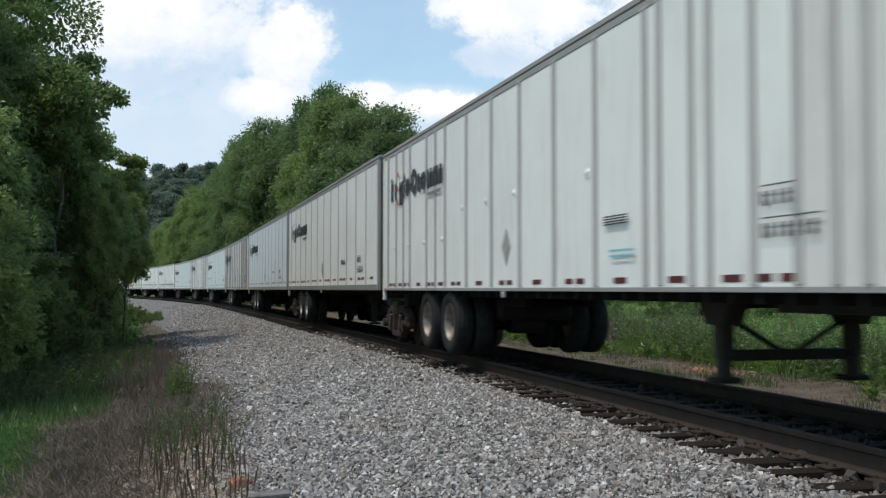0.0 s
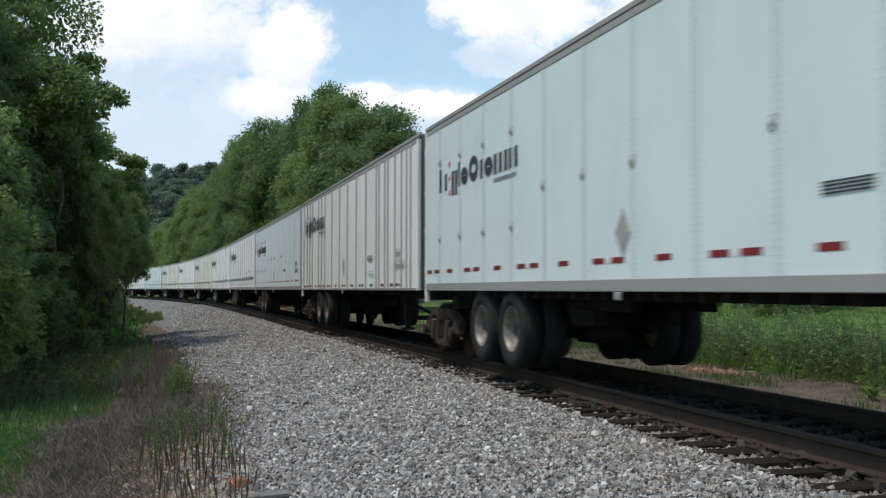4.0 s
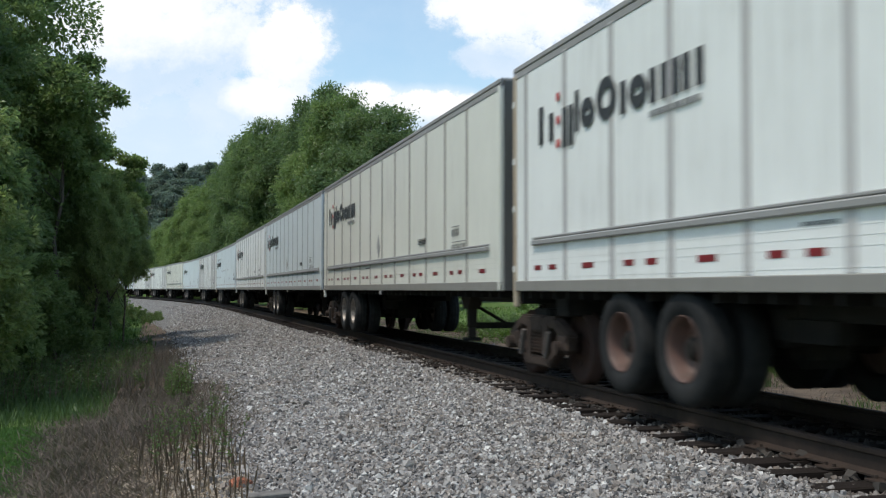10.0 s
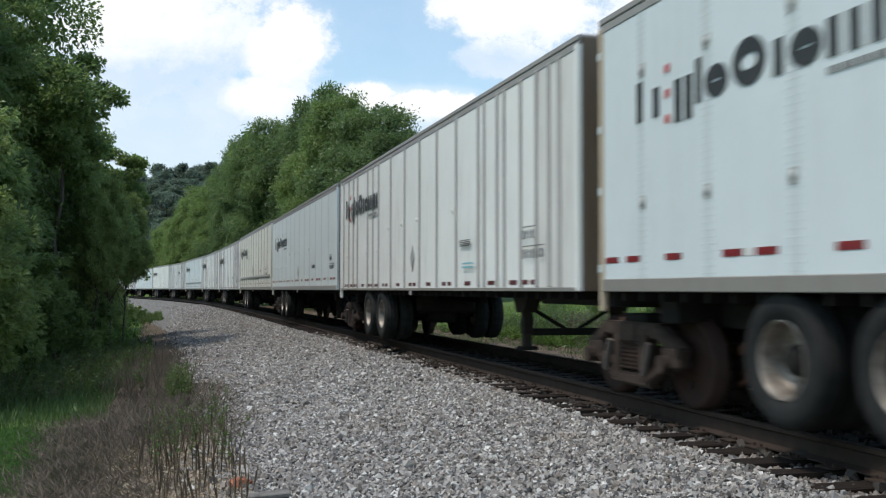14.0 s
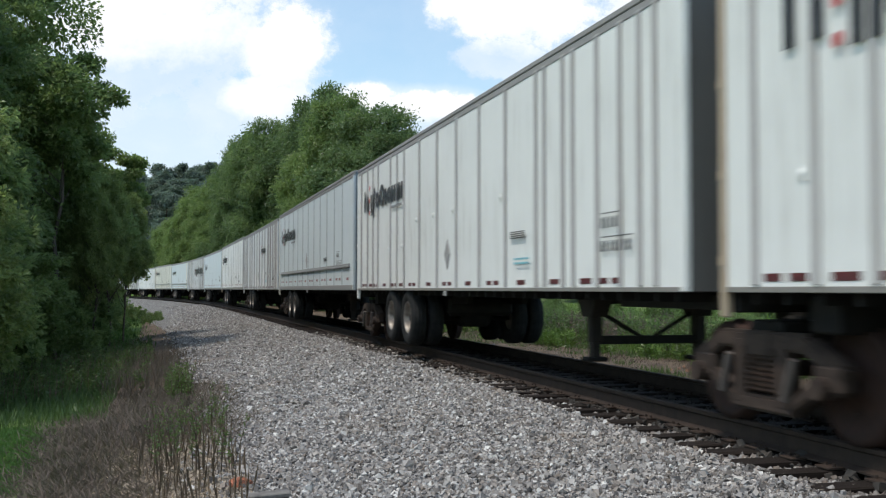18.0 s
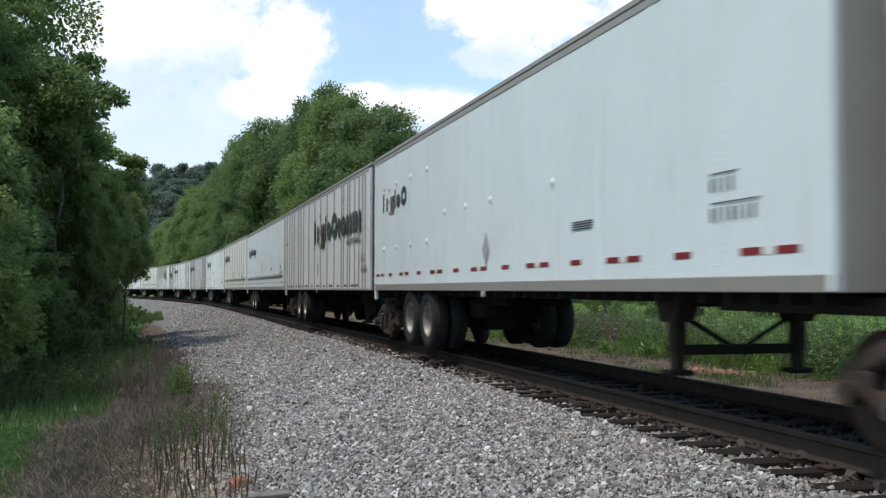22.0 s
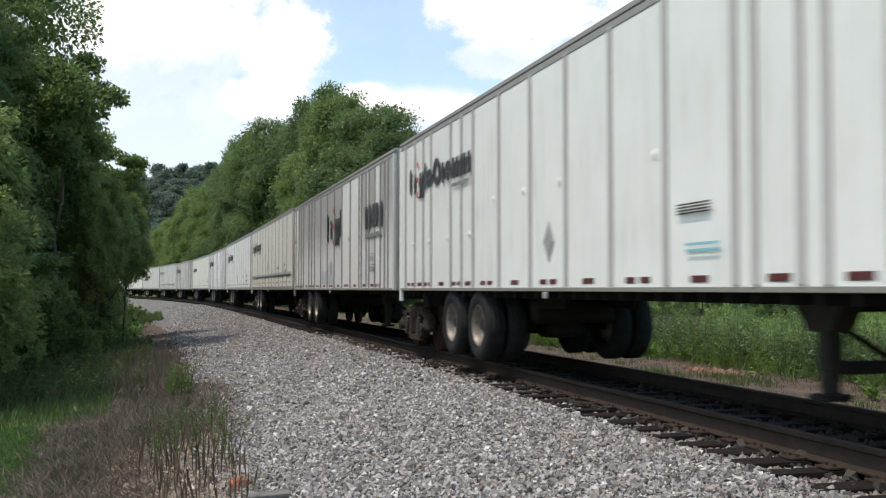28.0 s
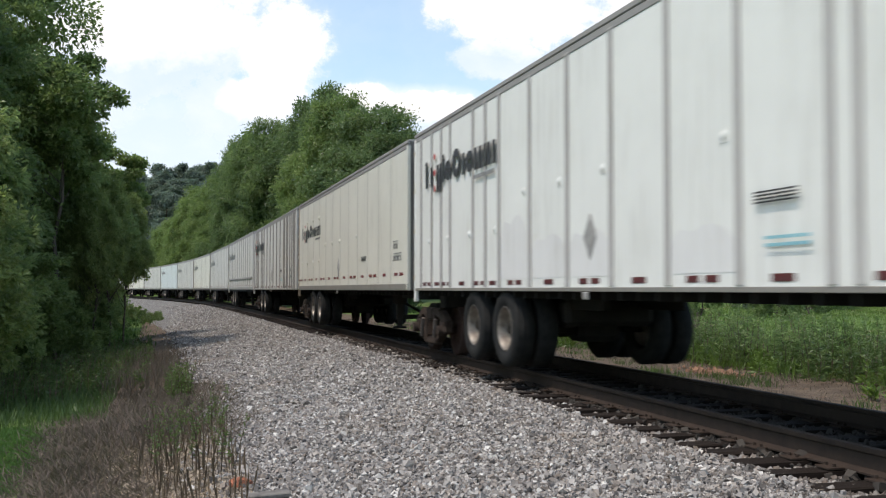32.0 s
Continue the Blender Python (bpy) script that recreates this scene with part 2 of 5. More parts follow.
def track(s, d=0.0, z=0.0):
    """World place at s metres along the line and d metres to the camera's side, z above the rail head."""
    h = np.interp(s, _s, _h)
    return np.stack([np.interp(s, _s, _x) - d * np.cos(h), np.interp(s, _s, _y) + d * np.sin(h), z + GRADE * np.asarray(s, float) + 0 * h], -1)


def heading(s):
    return float(np.interp(s, _s, _h))


def to_track(x, y):
    """(s, d) of world places."""
    x, y = np.atleast_1d(np.asarray(x, float)), np.atleast_1d(np.asarray(y, float))
    xs, ys, ss, hs = _x[::8], _y[::8], _s[::8], _h[::8]
    i = np.concatenate([np.argmin((x[j:j + 8000, None] - xs) ** 2 + (y[j:j + 8000, None] - ys) ** 2, 1) for j in range(0, len(x), 8000)])
    dx, dy = x - xs[i], y - ys[i]
    return ss[i] + dx * np.sin(hs[i]) + dy * np.cos(hs[i]), -dx * np.cos(hs[i]) + dy * np.sin(hs[i])


BED_D = (-60, -6, -4.2, -2.9, -1.75, -1.35, 1.4, 1.8, 5.1, 5.6, 7.5, 11, 25, 60)
BED_Z = (-0.3, -0.55, -0.6, -0.5, -0.28, -0.25, -0.222, -0.225, -0.5, -0.58, -0.78, -0.95, -1.0, -0.6)


def bed(d):
    return np.interp(d, BED_D, BED_Z)


def hills(x, y, s, d):
    """Rise of the land away from the track."""
    far = np.clip((y - 170) / 190, 0, 1) ** 1.3 * 32 * np.clip((90 - x) / 120, 0, 1)
    side = np.clip((-d - 8) / 60, 0, 1) * np.clip((s - 45) / 60, 0, 1) * 5
    return (far + side) * np.clip((np.abs(d) - 9) / 22, 0, 1)


def land(x, y):
    s, d = to_track(x, y)
    x, y = np.atleast_1d(np.asarray(x, float)), np.atleast_1d(np.asarray(y, float))
    lump = 0.05 * np.sin(x * 1.3 + 0.7 * y) * np.sin(y * 0.9 - 0.4 * x) * np.clip((np.abs(d) - 5) / 3, 0, 1)
    return bed(d) + GRADE * np.clip(s, -600, 800) + lump + hills(x, y, s, d)


# ---------- mesh helpers ----------


def part(name, bm, material, parent=None, label=""):
    me = bpy.data.meshes.new(name)
    bm.to_mesh(me)
    bm.free()
    me.materials.append(material)
    ob = new(name, me)
    ob.parent = parent
    return tagged(ob, label)


def shared(name, me, parent, m=None, label=""):
    ob = new(name, me)
    ob.parent = parent
    if m is not None:
        ob.matrix_basis = m
    return tagged(ob, label)


def box(bm, x0, x1, y0, y1, z0, z1, bevel=0.0):
    r = bmesh.ops.create_cube(bm, size=1, matrix=Matrix.Translation(((x0 + x1) / 2, (y0 + y1) / 2, (z0 + z1) / 2)) @ Matrix.Diagonal((x1 - x0, y1 - y0, z1 - z0, 1)))
    if bevel:
        es = {e for v in r["verts"] for e in v.link_edges}
        bmesh.ops.bevel(bm, geom=list(es), offset=bevel, segments=1, affect="EDGES")


def rod(bm, a, b, r, n=8, r2=None):
    a, b = Vector(a), Vector(b)
    m = Matrix.Translation((a + b) / 2) @ (b - a).to_track_quat("Z", "Y").to_matrix().to_4x4()
    bmesh.ops.create_cone(bm, cap_ends=True, segments=n, radius1=r, radius2=r if r2 is None else r2, depth=(b - a).length, matrix=m)


def lathe(bm, profile, n=28, axis="Y"):
    """Turn (radius, along) pairs round an axis."""
    rings = []
    for r, a in profile:
        ring = []
        for i in range(n):
            c, s = math.cos(2 * math.pi * i / n) * r, math.sin(2 * math.pi * i / n) * r
            ring.append(bm.verts.new((c, a, s) if axis == "Y" else (c, s, a)))
        rings.append(ring)
    for p, q in zip(rings, rings[1:]):
        for i in range(n):
            f = bm.faces.new((p[i], p[(i + 1) % n], q[(i + 1) % n], q[i]))
            f.smooth = True
    bmesh.ops.recalc_face_normals(bm, faces=bm.faces)


def array_mesh(name, verts, faces, material, smooth=False):
    """A mesh from numpy arrays: verts (n, 3) and faces (m, k)."""
    me = bpy.data.meshes.new(name)
    k = faces.shape[1]
    me.vertices.add(len(verts))
    me.vertices.foreach_set("co", np.ascontiguousarray(verts, np.float32).ravel())
    me.loops.add(faces.size)
    me.loops.foreach_set("vertex_index", np.ascontiguousarray(faces, np.int32).ravel())
    me.polygons.add(len(faces))
    me.polygons.foreach_set("loop_start", np.arange(0, faces.size, k, dtype=np.int32))
    me.polygons.foreach_set("use_smooth", np.full(len(faces), smooth))
    me.materials.append(material)
    me.update(calc_edges=True)
    me.validate()
    return me


def strip(name, s_values, section, material, smooth=False):
    """Sweep a closed or open cross-section of (d, z) pairs along the track."""
    s_values = np.asarray(s_values, float)
    n, k = len(s_values), len(section)
    v = np.stack([track(s_values, d(s_values) if callable(d) else d, z) for d, z in section], 1).reshape(-1, 3)
    i, j = np.meshgrid(np.arange(n - 1), np.arange(k - 1), indexing="ij")
    a = (i * k + j).ravel()
    return array_mesh(name, v, np.stack([a, a + 1, a + k + 1, a + k], 1), material, smooth)


rng = np.random.default_rng(7)

# ---------- ground, ballast, rails, ties ----------


def build_ground():
    def graded(step, reach, far):
        c = [0.0]
        while c[-1] < far:
            c.append(c[-1] + (step if c[-1] < reach else max(step, (c[-1] - reach) * 0.22 + step)))
        return np.array(c)
    px = graded(0.8, 30, 3500)
    xs = np.concatenate([-px[:0:-1], px])
    py = graded(0.8, 45, 3500)
    ys = np.concatenate([-py[:0:-1] + 10, py + 10])
    gx, gy = np.meshgrid(xs, ys, indexing="ij")
    z = land(gx.ravel(), gy.ravel())
    s, d = to_track(gx.ravel(), gy.ravel())
    z = z - 0.12 * ((d > -6.8) & (d < 6.6)) - 0.1 * (np.abs(d) < 2)
    v = np.stack([gx.ravel(), gy.ravel(), z], 1)
    n = len(ys)
    i, j = np.meshgrid(np.arange(len(xs) - 1), np.arange(n - 1), indexing="ij")
    a = (i * n + j).ravel()
    ob = new("ground", array_mesh("ground", v, np.stack([a, a + n, a + n + 1, a + 1], 1), GROUND, True))
    tagged(ob, "grassy ground with patches of bare dirt", "ground", kind="structure")


build_ground()

S_LINE = np.concatenate([np.arange(-610, -60, 5.0), np.arange(-60, 60, 0.5), np.arange(60, 300, 2.0), np.arange(300, 796, 5.0)])
def widen(s):
    """The ballast spreads where the line curves away."""
    return 1.5 * np.clip((s - 14) / 40, 0, 1)


ballast = new("ballast", strip("ballast", S_LINE, [(lambda s: 5.35 + widen(s), -0.68), (lambda s: 5.0 + widen(s), bed(5.0) - 0.02), (3.5, bed(3.5) - 0.02), (1.8, -0.255), (1.4, -0.262), (1.1, -0.275), (-1.4, -0.265), (-1.8, -0.28), (-2.7, -0.47), (-3.1, -0.62)], BALLAST, True))
oily_shaded_bed = new("oiled_ballast", strip("oiled_ballast", S_LINE, [(1.0, -0.262), (-1.0, -0.262)], OILY_SHADED))
tagged(oily_shaded_bed, "stone bed between the rails, oil and shade in its colour", "ballast", kind="structure")
tagged(ballast, "pale grey crushed stone ballast bed of the railway", "ballast", kind="structure")
BROWN_DIRT = verge_mat()
SHOULDER = [(6.75, -0.85), (6.4, bed(6.4) + 0.01), (6.0, bed(6.0) + 0.03), (5.6, bed(5.6) + 0.03), (5.0, bed(5.0) - 0.06)]
brown = new("brown_shoulder", strip("brown_shoulder", [s for s in S_LINE if s > -5.1], SHOULDER, BROWN_DIRT, True))
tagged(brown, "brown dirt strip along the wood", "ground", kind="structure")
shoulder = new("dirt_shoulder", strip("dirt_shoulder", [s for s in S_LINE if s < -4.9], [(6.75, -0.85), (6.4, bed(6.4) + 0.01), (6.0, bed(6.0) + 0.03), (5.6, bed(5.6) + 0.03), (5.0, bed(5.0) - 0.06)], SOIL, True))
tagged(shoulder, "sandy tan dirt strip beside the ballast", "ground", kind="structure")
verge = new("dirt_verge", strip("dirt_verge", S_LINE, [(-2.6, -0.5), (-3.2, bed(-3.2) + 0.04), (-4.6, bed(-4.6) + 0.04), (-6.3, bed(-6.3) + 0.03), (-7.0, -0.75)], BROWN_DIRT, True))
tagged(verge, "reddish tan dirt strip beyond the far rail", "ground", kind="structure")

railway = tagged(new("railway_track"), "single railway track of rusty rails on wooden ties", "railway track", kind="structure")
RAIL_SECTION = [(-0.076, -0.185), (-0.076, -0.172), (-0.012, -0.150), (-0.009, -0.05), (-0.036, -0.036), (-0.037, -0.006), (-0.03, 0.0),
                (0.03, 0.0), (0.037, -0.006), (0.036, -0.036), (0.009, -0.05), (0.012, -0.150), (0.076, -0.172), (0.076, -0.185)]
for side in (0.7525, -0.7525):
    shared("rail", strip("rail", S_LINE, [(side + a, b) for a, b in RAIL_SECTION], RAIL_STEEL), railway, label="rust-brown steel rail")


def tie_meshes():
    out = []
    for i in range(4):
        bm = bmesh.new()
        box(bm, -0.115, 0.115, -1.37, 1.37, -0.36, -0.185, 0.012)
        for v in bm.verts:
            v.co.x += random.uniform(-0.012, 0.012)
            v.co.z += random.uniform(-0.012, 0.0)
            v.co.y += random.uniform(-0.03, 0.03)
        me = bpy.data.meshes.new("tie")
        bm.to_mesh(me)
        bm.free()
        me.materials.append(TIE_WOOD)
        out.append(me)
    return out


TIES = tie_meshes()
bm = bmesh.new()
box(bm, -0.09, 0.09, -0.17, 0.17, -0.186, -0.168, 0.004)
for a, b in ((-0.05, -0.1), (0.05, 0.1), (0.05, -0.1)):
    rod(bm, (a, b, -0.17), (a, b, -0.145), 0.014, 6)
PLATE = bpy.data.meshes.new("tie_plate")
bm.to_mesh(PLATE)
bm.free()
PLATE.materials.append(RAIL_STEEL)


def along(s, d=0.0, z=0.0):
    """A pose on the track whose x axis points towards the camera's end of the line."""
    p = track(s, d, z)
    return pose(float(p[0]), float(p[1]), float(p[2]), 0, 0, -90 - math.degrees(heading(s)))


far_ties = bmesh.new()
for s in [*np.arange(-600, -20.5, 0.9), *np.arange(60.5, 780, 0.9)]:
    bmesh.ops.create_cube(far_ties, size=1, matrix=along(s, 0, -0.27) @ Matrix.Diagonal((0.23, 2.7, 0.17, 1)))
tie_run = part("tie_run", far_ties, TIE_WOOD, railway, "wooden ties far along the line")
tie_run["kind"] = "stuff"

n_tie = 0
for s in np.arange(-20.0, 60, 0.505):
    m = along(s + rng.uniform(-0.03, 0.03), rng.uniform(-0.04, 0.04)) @ pose(0, 0, rng.uniform(-0.012, 0.004), 0, 0, rng.uniform(-1.5, 1.5))
    t_ob = shared("tie", TIES[n_tie % 4], railway, m)
    n_tie += 1
    if s < 12:
        for side in (0.7525, -0.7525):
            shared("tie_plate", PLATE, t_ob, pose(0, side, 0))

# ---------- loose ballast stones ----------
CUBE = np.array([(-1, -1, -1), (1, -1, -1), (1, 1, -1), (-1, 1, -1), (-1, -1, 1), (1, -1, 1), (1, 1, 1), (-1, 1, 1)], float)
CUBE_F = np.array([(0, 3, 2), (0, 2, 1), (4, 5, 6), (4, 6, 7), (0, 1, 5), (0, 5, 4), (1, 2, 6), (1, 6, 5), (2, 3, 7), (2, 7, 6), (3, 0, 4), (3, 4, 7)])
WEDGE = np.array([(-1.25, 0, 0.1), (1.2, 0.1, 0), (0, -1.2, 0.15), (0.1, 1.25, 0), (0, 0.1, -1.1), (0.1, 0, 1.15)])
WEDGE_F = np.array([(0, 2, 5), (2, 1, 5), (1, 3, 5), (3, 0, 5), (2, 0, 4), (1, 2, 4), (3, 1, 4), (0, 3, 4)])


def turns(n):
    """Random rotation matrices."""
    q = rng.normal(size=(n, 4))
    q /= np.linalg.norm(q, axis=1)[:, None]
    w, x, y, z = q.T
    return np.stack([1 - 2 * (y * y + z * z), 2 * (x * y - z * w), 2 * (x * z + y * w), 2 * (x * y + z * w), 1 - 2 * (x * x + z * z), 2 * (y * z - x * w),
                     2 * (x * z - y * w), 2 * (y * z + x * w), 1 - 2 * (x * x + y * y)], 1).reshape(n, 3, 3)


def shards(form, faces, places, sizes):
    n, k = len(places), len(form)
    v = form[None] * rng.uniform(0.5, 1.0, (n, k, 3)) * rng.uniform(0.7, 1.1, (n, 1, 3)) + rng.uniform(-0.12, 0.12, (n, k, 3))
    v = np.einsum("nij,nkj->nki", turns(n), v) * (sizes[:, None, None] * 0.62)
    v = v + places[:, None, :]
    return v.reshape(-1, 3), (faces[None] + (np.arange(n) * k)[:, None, None]).reshape(-1, 3)


def rubble(places, sizes):
    """Angular stones, blocky and wedge-shaped ones mixed."""
    h = max(1, len(places) // 2)
    v, f = shards(CUBE, CUBE_F, places[:h], sizes[:h])
    if len(places) > h:
        v2, f2 = shards(WEDGE, WEDGE_F, places[h:], sizes[h:] * 1.12)
        v, f = np.concatenate([v, v2]), np.concatenate([f, f2 + len(v)])
    return v, f


def scatter_stones(name, s0, s1, d0, d1, per_m2, size, label, lift=0.0, material=None):
    n = int((s1 - s0) * (d1 - d0) * per_m2)
    s, d = rng.uniform(s0, s1, n), rng.uniform(d0, d1, n)
    sz = size * rng.lognormal(0, 0.27, n)
    p = track(s, d)
    p[:, 2] += bed(d) + rng.uniform(-0.5, 0.45, n) * sz + lift
    v, f = rubble(p, sz)
    ob = new(name, array_mesh(name, v, f, material or STONE))
    return tagged(ob, label, "gravel", kind="stuff")


def ragged_edge(s0, s1, per_m, size):
    """Stones that have rolled off the ballast on to the dirt."""
    n = int((s1 - s0) * per_m)
    s = rng.uniform(s0, s1, n)
    d = 5.0 + np.abs(rng.normal(0, 0.28, n)) - 0.1
    sz = size * rng.lognormal(0, 0.3, n)
    p = track(s, d)
    p[:, 2] += bed(d) + 0.03 + 0.1 * sz
    v, f = rubble(p, sz)
    tagged(new("rolled_stones", array_mesh("rolled_stones", v, f, STONE)), "loose grey stones rolled off the ballast", "gravel", kind="stuff")


scatter_stones("ballast_stones", -11.2, -3, 1.32, 5.15, 2150, 0.0272, "pale grey crushed stones of the ballast")
scatter_stones("ballast_stones", -3, 4, 1.32, 5.15, 1400, 0.0305, "pale grey crushed stones of the ballast")
scatter_stones("ballast_stones", 4, 14, 1.32, 5.15, 1250, 0.0295, "pale grey crushed stones of the ballast")
scatter_stones("ballast_stones", 14, 34, 1.42, 5.3, 520, 0.033, "pale grey crushed stones of the ballast far along the line")
scatter_stones("oily_stones", -13, 10, -1.0, 1.0, 260, 0.045, "stones between the wooden ties, oil and shade in their colour", 0.0, OILY_SHADED)
RUSTY_STONE = stone_mat("rust_stained_stone", 0.75)
scatter_stones("ballast_stones", -12, -4, 0.86, 1.40, 1000, 0.036, "rust-stained brown stones round the tie ends", -0.026, RUSTY_STONE)
scatter_stones("ballast_stones", -4, 14, 0.86, 1.40, 1150, 0.036, "rust-stained brown stones that half bury the tie ends", -0.012, RUSTY_STONE)
scatter_stones("ballast_stones", -13, 25, -2.9, -1.3, 180, 0.055, "grey stones beyond the far rail")
scatter_stones("ballast_stones", 34, 75, 1.42, 6.2, 110, 0.042, "pale grey crushed stones where the line curves away")
ragged_edge(-12.5, 30, 80, 0.04)
PEBBLE = grimy("sandy_pebbles", (0.36, 0.30, 0.235), (0.22, 0.18, 0.14), 30, 0.9)
scatter_stones("pebbles", -11.5, -4.5, 4.95, 6.1, 900, 0.019, "small sandy pebbles on the bare dirt", 0.035, PEBBLE)

ORANGE = grimy("orange_rubble", (0.30, 0.175, 0.115), (0.20, 0.115, 0.075), 10, 0.9, 0.5)
s_o, d_o = (float(q[0]) for q in to_track(5.4, 20.6))
p = track(s_o + rng.normal(0, 0.55, 170), d_o + rng.normal(0, 0.16, 170))
p[:, 2] = land(p[:, 0], p[:, 1]) + 0.05
v, f = rubble(p, 0.05 * rng.lognormal(0, 0.4, 170))
tagged(new("orange_rubble", array_mesh("orange_rubble", v, f, ORANGE)), "small heap of broken orange rubble beyond the track", "rubble", kind="stuff")

STONE_MESHES = []
for i in range(12):
    v, f = rubble(np.zeros((1, 3)), np.array([0.036]))
    STONE_MESHES.append(array_mesh("stone", v, f, STONE))
for i in range(280):
    s, d = rng.uniform(-10.6, -8.4), rng.uniform(3.2, 5.0)
    p = track(s, d)
    shared("stone", STONE_MESHES[i % 12], ballast, pose(p[0], p[1], p[2] + bed(d) + 0.014, rng.uniform(-30, 30), rng.uniform(-30, 30), rng.uniform(0, 360)))

DARK_STONE = grimy("dark_slag", (0.035, 0.033, 0.03), (0.07, 0.065, 0.06), 14, 0.85, 0.6)
RED_ROCK = grimy("red_sandstone", (0.30, 0.11, 0.06), (0.22, 0.10, 0.07), 14, 0.9, 0.6)
OLD_BOARD = grimy("weathered_board", (0.11, 0.10, 0.095), (0.2, 0.19, 0.175), 8, 0.9, 0.6)


def lump(name, s, d, size, material, label, squash=0.7):
    bm = bmesh.new()
    bmesh.ops.create_icosphere(bm, subdivisions=2, radius=size)
    for v in bm.verts:
        v.co *= 1 + 0.45 * noise.noise(v.co * (1.6 / size) + Vector((s, d, 0)))
        v.co.z *= squash
    ob = part(name, bm, material)
    p = track(s, d)
    ob.matrix_basis = pose(p[0], p[1], p[2] + bed(d) + size * squash * 0.55, 0, 0, 40 * s)
    return tagged(ob, label, "rock")


lump("rock", -8.5, 5.02, 0.095, RED_ROCK, "rust-red rock at the foot of the ballast")
for s, d, r in ((-3.55, 3.84, 0.055), (-6.75, 3.03, 0.05), (-3.15, 2.67, 0.04), (-3.3, 3.98, 0.04), (-7.6, 3.9, 0.035), (9.5, 3.7, 0.05), (-6.9, 4.4, 0.04)):
    lump("dark_stone", s, d, r, DARK_STONE, "blackened lump of stone on the pale ballast")
bm = bmesh.new()
box(bm, -0.16, 0.16, -0.06, 0.06, -0.02, 0.02, 0.008)
board = part("old_board", bm, OLD_BOARD)
p = track(-9.1, 4.85)
board.matrix_basis = pose(p[0], p[1], p[2] + bed(4.75) + 0.045, 4, -3, 15)
tagged(board, "weathered grey board lying on the gravel edge", "board")

# ---------- the train of road-rail trailers ----------
BODY_Z0, BODY_H, HALF, LENGTH = 1.10, 2.87, 1.30, 15.85
EVEN_RIBS = [0.70] + [1.99 + 1.248 * i for i in range(11)]
RAILED_RIBS = [0.45] + [1.74 + 1.25 * i for i in range(11)]
SEAMS = [0.95] + [2.17 + 1.215 * i for i in range(11)]
DENSE_RIBS = [0.5, 1.25, 1.87, 2.42, 3.68, 4.29, 4.91, 6.13, 7.37, 8.55, 9.76, 10.95, 12.12, 12.41, 13.00, 13.30, 13.96, 14.53, 14.96, 15.29]
BOGIE_X = 0.16
MESHES = {}


def cached(key, material, make):
    """One mesh for each kind of part and material."""
    full = (key, material.name)
    if full not in MESHES:
        bm = bmesh.new()
        make(bm)
        me = bpy.data.meshes.new(key.split("|")[0])
        bm.to_mesh(me)
        bm.free()
        me.materials.append(material)
        MESHES[full] = me
    return MESHES[full]


def piece(key, material, parent, make, at=(0, 0, 0), label=""):
    return shared(key.split("|")[0], cached(key, material, make), parent, Matrix.Translation(at), label)


def make_tyre(bm):
    w = 0.135
    lathe(bm, [(0.29, -w + 0.03), (0.30, -w + 0.01), (0.40, -w - 0.005), (0.455, -w), (0.487, -w + 0.025), (0.5, -w + 0.045), (0.492, -0.05), (0.5, -0.045),
               (0.5, -0.005), (0.49, 0.0), (0.5, 0.005), (0.5, 0.045), (0.492, 0.05), (0.5, w - 0.045), (0.487, w - 0.025), (0.455, w), (0.40, w + 0.005), (0.30, w - 0.01), (0.29, w - 0.03), (0.29, -w + 0.03)], 32)


def make_rim(bm):
    lathe(bm, [(0.294, -0.118), (0.286, -0.128), (0.276, -0.105), (0.262, -0.03), (0.252, 0.045), (0.235, 0.07), (0.14, 0.075), (0.0, 0.078)], 28)
    for i in range(10):
        a = 2 * math.pi * i / 10
        rod(bm, (0.165 * math.cos(a), 0.045, 0.165 * math.sin(a)), (0.165 * math.cos(a), 0.075, 0.165 * math.sin(a)), 0.016, 6)


def make_hub(bm):
    lathe(bm, [(0.125, 0.075), (0.12, 0.03), (0.105, -0.02), (0.095, -0.035), (0.04, -0.05), (0.0, -0.052)], 20)


def hat_rib(width, depth, top):
    def make(bm):
        z0, z1 = BODY_Z0 + (0.05 if width == 0.085 and depth > 0.02 else 0.13), top - 0.13
        box(bm, -width / 2, width / 2, -depth, 0.004, z0, z1, min(depth * 0.45, 0.012))
    return make


def make_landing_leg(bm):
    q = [bm.verts.new((x, y, z)) for y in (-0.11, 0.11) for x, z in ((-0.34, 1.09), (0.34, 1.09), (0.14, 0.80), (-0.14, 0.80))]
    for f in ((0, 1, 2, 3), (7, 6, 5, 4), (0, 4, 5, 1), (1, 5, 6, 2), (2, 6, 7, 3), (3, 7, 4, 0)):
        bm.faces.new([q[j] for j in f])
    box(bm, -0.075, 0.075, -0.07, 0.07, 0.50, 1.0, 0.01)
    box(bm, -0.06, 0.06, -0.055, 0.055, 0.30, 0.6, 0.008)


SHAPES = [("bar", 0.0, 0.40, 0.0, 1.0), ("bar", 0.44, 0.60, 0.0, 0.72), ("dots", 0.66, 0.80, -0.28, 1.1), ("pair", 0.86, 1.16, -0.28, 0.72), ("bar", 1.22, 1.31, 0.0, 1.0),
          ("ring", 1.37, 1.72, 0.0, 0.72), ("ring", 1.78, 2.24, 0.0, 1.0), ("bar", 2.31, 2.47, 0.0, 0.72), ("ring", 2.52, 2.90, 0.0, 0.72), ("trio", 2.95, 3.50, 0.0, 0.72), ("pair", 3.56, 3.90, 0.0, 0.72)]


